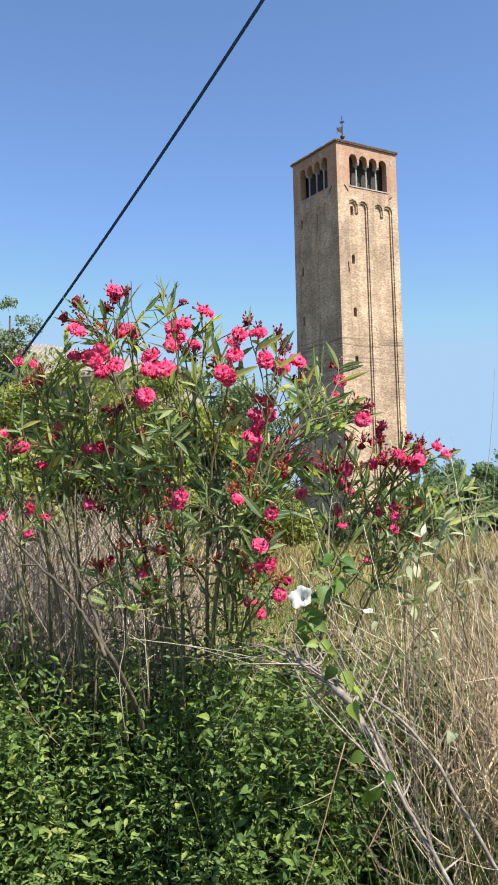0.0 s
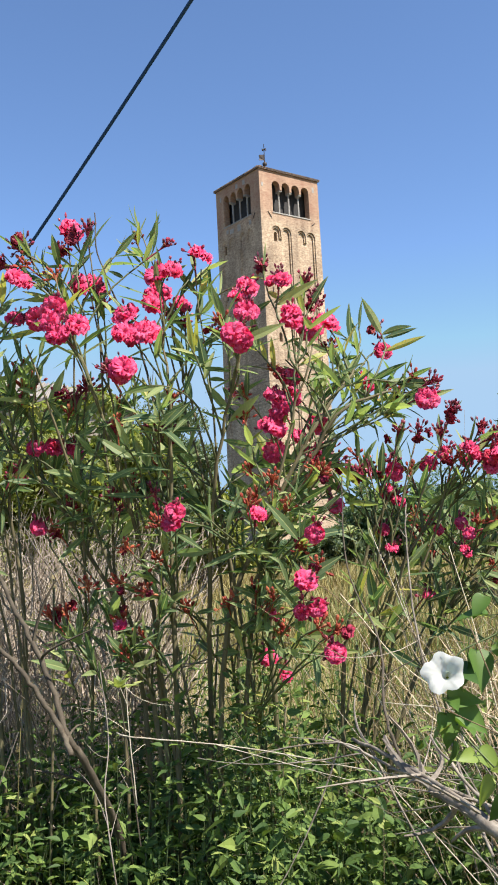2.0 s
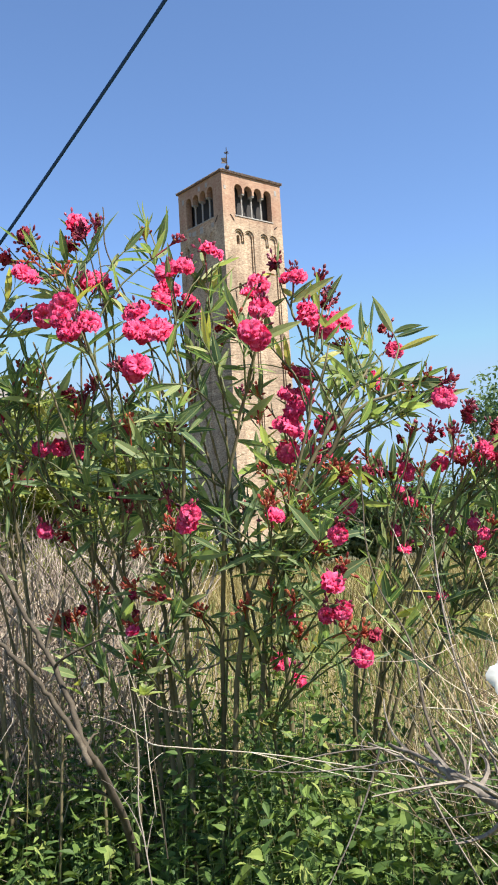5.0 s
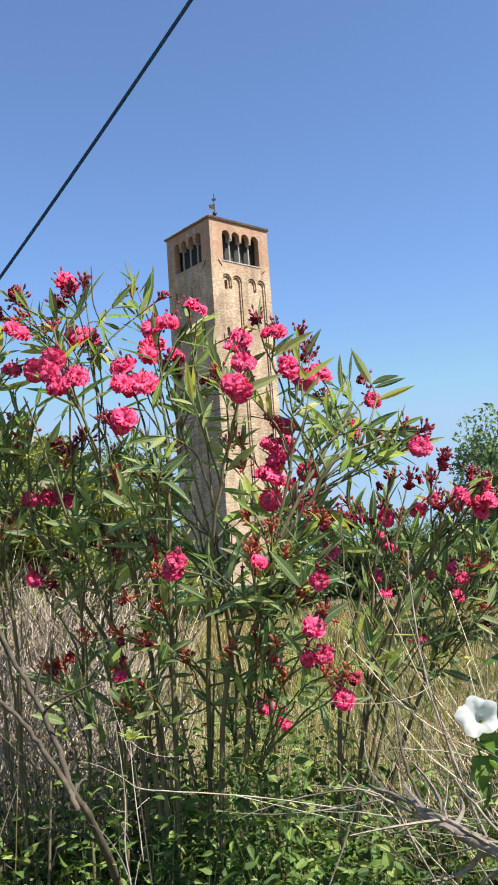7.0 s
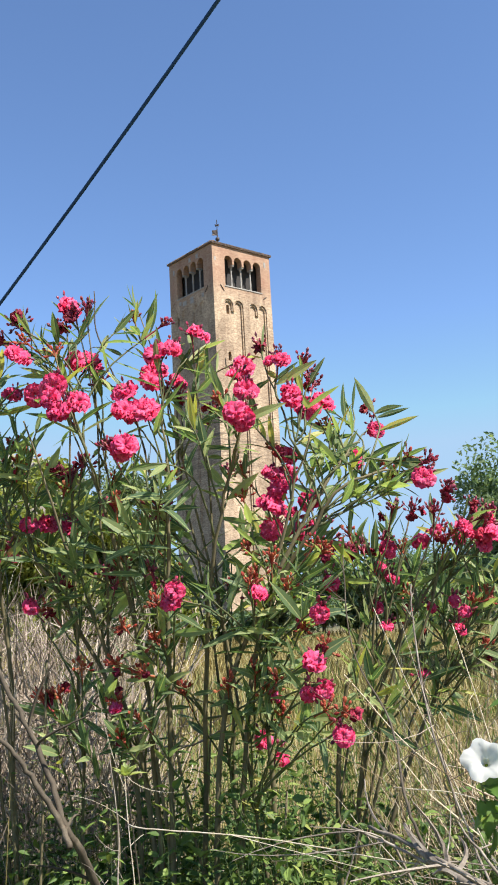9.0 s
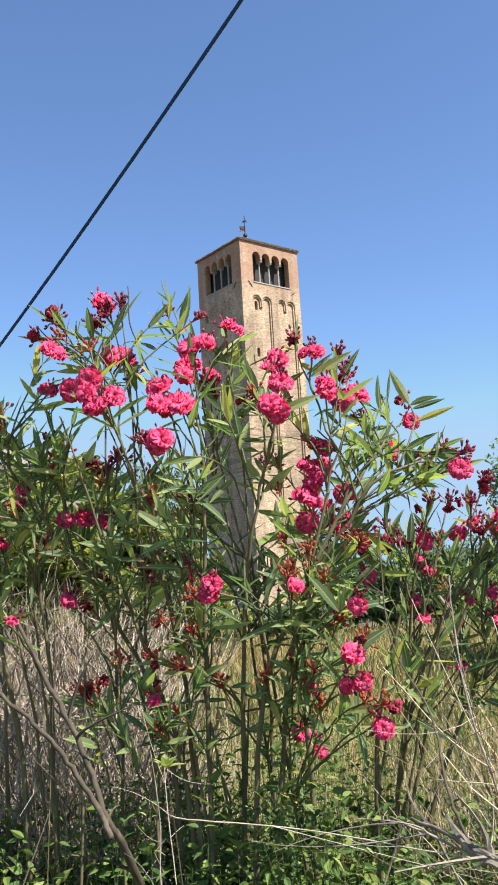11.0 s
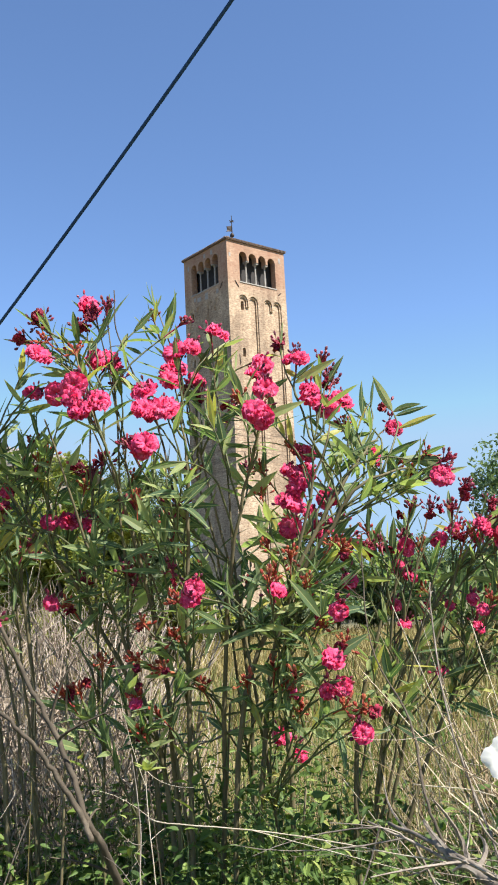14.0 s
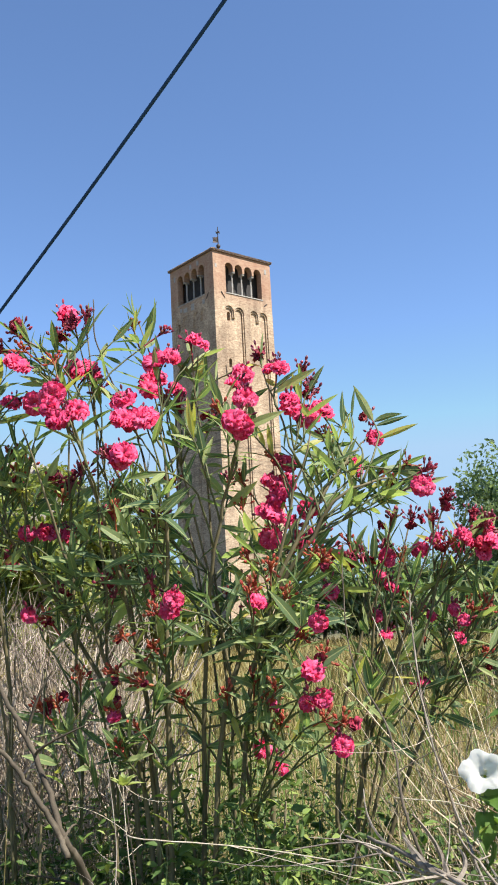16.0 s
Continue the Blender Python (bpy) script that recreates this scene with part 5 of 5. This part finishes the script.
# ---- silvery sprigs at the bramble's edge ----
def sprig(stems, seed):
    r = np.random.default_rng(seed)
    t = thing("silver_sprig", (0, 0, 0), "silvery sage-green leafy sprig above the dry bramble", "plant", "silver sprigs")
    for path in stems:
        p = spline(path, 5)
        part("stem", *tube(p, np.linspace(0.0026, 0.0012, len(p)), 5), OLD_WOOD, t)
        for i in range(len(p) // 2, len(p)):
            for k in range(1 + i % 2):
                d = unit(unit(p[i] - p[i - 1]) * 0.5 + r.normal(0, 0.6, 3))
                ln = r.uniform(0.036, 0.07)
                part("leaf", *scatter(OVATE, p[i][None], d[None], (np.array([0, -0.3, 1.0]) + r.normal(0, 0.5, 3))[None], [ln], [ln * 0.36]), SILVER, t)
    return t


sprig((((0.42, 2.2, 0.3), (0.42, 2.15, 0.95), (0.43, 2.1, 1.22), (0.45, 2.04, 1.38)), ((0.43, 2.2, 0.4), (0.44, 2.15, 1.05), (0.48, 2.12, 1.28), (0.52, 2.1, 1.42)), ((0.42, 2.2, 0.5), (0.4, 2.14, 1.05), (0.4, 2.1, 1.25), (0.37, 2.08, 1.38))), 71)
sprig((((0.55, 2.3, 0.4), (0.54, 2.25, 1.0), (0.55, 2.2, 1.25), (0.53, 2.18, 1.46)), ((0.55, 2.3, 0.5), (0.58, 2.24, 1.1), (0.62, 2.2, 1.4)), ((0.54, 2.3, 0.6), (0.49, 2.24, 1.0), (0.47, 2.2, 1.2))), 72)

# ---- young shoot in the herbs ----
shoot = thing("young_shoot", (-0.434, 2.3, 1.151), "pale yellow-green young shoot with a rosette of leaves", "plant")
part("stem", *tube([(0.03, 0.02, -0.32), (0.015, 0.01, -0.15), (0, 0, 0)], (0.0014, 0.0012, 0.001), 5), DEAD_STEM, shoot)
for k in range(9):
    a, lift = k * 2.4, 0.3 + 0.13 * k
    d = np.array([[math.cos(a) * math.cos(lift), math.sin(a) * math.cos(lift), math.sin(lift)]])
    part("leaf", *scatter(OVATE, d * 0.002, d, np.array([[-math.cos(a) * math.sin(lift), -math.sin(a) * math.sin(lift), math.cos(lift)]]), [0.042 - 0.002 * k], [0.02]), YOUNG, shoot)


# ---- bindweed ----
def bindweed(label, path, leaves, flowers, seed, leaf_mat=BINDWEED, big=1.0, tufts=()):
    r = np.random.default_rng(seed)
    t = thing("bindweed", (0, 0, 0), label, "vine", "bindweed")
    p = spline(path, 8)
    n = len(p)
    turn = np.linspace(0, 14, n)
    p = p + 0.006 * np.stack([np.cos(turn), np.sin(turn), np.zeros(n)], 1)
    part("vine", *tube(p, 0.0014, 4), HERB_STEM, t)
    for k in range(leaves):
        i = int((k + 0.5) * n / leaves) if not tufts else int(np.clip((tufts[k % len(tufts)] + r.normal(0, 0.03)) * n, 0, n - 1))
        d = unit(np.array([r.normal(0, 0.8), -0.35 + r.normal(0, 0.5), -0.5 + r.normal(0, 0.5)]))
        c = p[i] + d * r.uniform(0.008, 0.03)
        ln = r.uniform(0.03, 0.05) * big
        v, f = scatter(HEART, c[None], d[None], np.array([[r.normal(0.2, 0.7), -0.6 + r.normal(0, 0.4), 0.6]]), [ln], [ln * r.uniform(0.6, 0.85)])
        leaf = part("leaf", v, f, leaf_mat, t, smooth=True)
        part("leafstalk", *tube([p[i], c], 0.0008, 3), HERB_STEM, leaf)
    for at, way, size in flowers:
        at, way = np.array(at), unit(np.array(way))
        ref = unit(np.cross(way, [0.1, 0.2, 1.0]))
        oth = np.cross(way, ref)
        v, f = [], []
        rim = 30
        for j, (q, rad) in enumerate(((0, 0.05), (0.2, 0.12), (0.36, 0.25), (0.45, 0.4), (0.5, 0.55), (0.47, 0.66))):
            for k in range(rim):
                a = 2 * math.pi * k / rim
                wave = (1 + 0.035 * (j - 2) * math.cos(5 * a) + 0.03 * math.sin(9 * a)) if j > 2 else 1.0
                dip = (0.035 * math.cos(5 * a + 0.6) + 0.035 * math.sin(11 * a) + 0.04 * math.cos(3 * a + 1.0)) * (j - 2) * 0.5 * (j > 2)
                v.append(at + size * (way * (q + dip) + (ref * math.cos(a) + oth * math.sin(a)) * rad * wave))
        for j in range(5):
            f += [(j * rim + k, j * rim + (k + 1) % rim, (j + 1) * rim + (k + 1) % rim, (j + 1) * rim + k) for k in range(rim)]
        fl = part("flower", v, f, WHITE_PETAL, t, "white trumpet-shaped bindweed flower", smooth=True)
        soup = Soup()
        for k in range(4):
            a = k * 1.57
            soup.add(*scatter(OVATE, (at - way * 0.012 + (ref * math.cos(a) + oth * math.sin(a)) * size * 0.1)[None], (way + 0.5 * (ref * math.cos(a) + oth * math.sin(a)))[None], (ref * math.cos(a) + oth * math.sin(a))[None], [size * 0.42], [size * 0.24]))
        part("calyx", soup.verts(), soup.f, BINDWEED, fl)
    return t


bindweed("bindweed vine with a white trumpet flower climbing dry canes", ((0.42, 1.5, 0.5), (0.33, 1.6, 0.8), (0.262, 1.67, 0.96), (0.21, 1.71, 1.08), (0.133, 1.745, 1.19), (0.155, 1.76, 1.27), (0.215, 1.76, 1.31), (0.2, 1.78, 1.38)), 30,
         [((0.131, 1.735, 1.244), (-0.38, -0.78, 0.5), 0.045)], 61, BINDWEED, 1.15, (0.2, 0.42, 0.44, 0.56, 0.58, 0.6, 0.72, 0.74, 0.86, 0.95))
bindweed("bindweed vine with pale leaves and a furled white flower", ((0.6, 1.9, 0.7), (0.45, 1.85, 1.0), (0.31, 1.82, 1.18), (0.38, 1.87, 1.3), (0.43, 1.9, 1.37)), 3,
         [((0.29, 1.8, 1.2), (-0.2, -0.3, 0.9), 0.02)], 62, PALE, 0.8)
bindweed("bindweed vine with bright green leaves in the herbs", ((0.1, 1.35, 0.4), (0.13, 1.3, 0.52), (0.2, 1.3, 0.6), (0.3, 1.32, 0.66)), 7, [], 63)
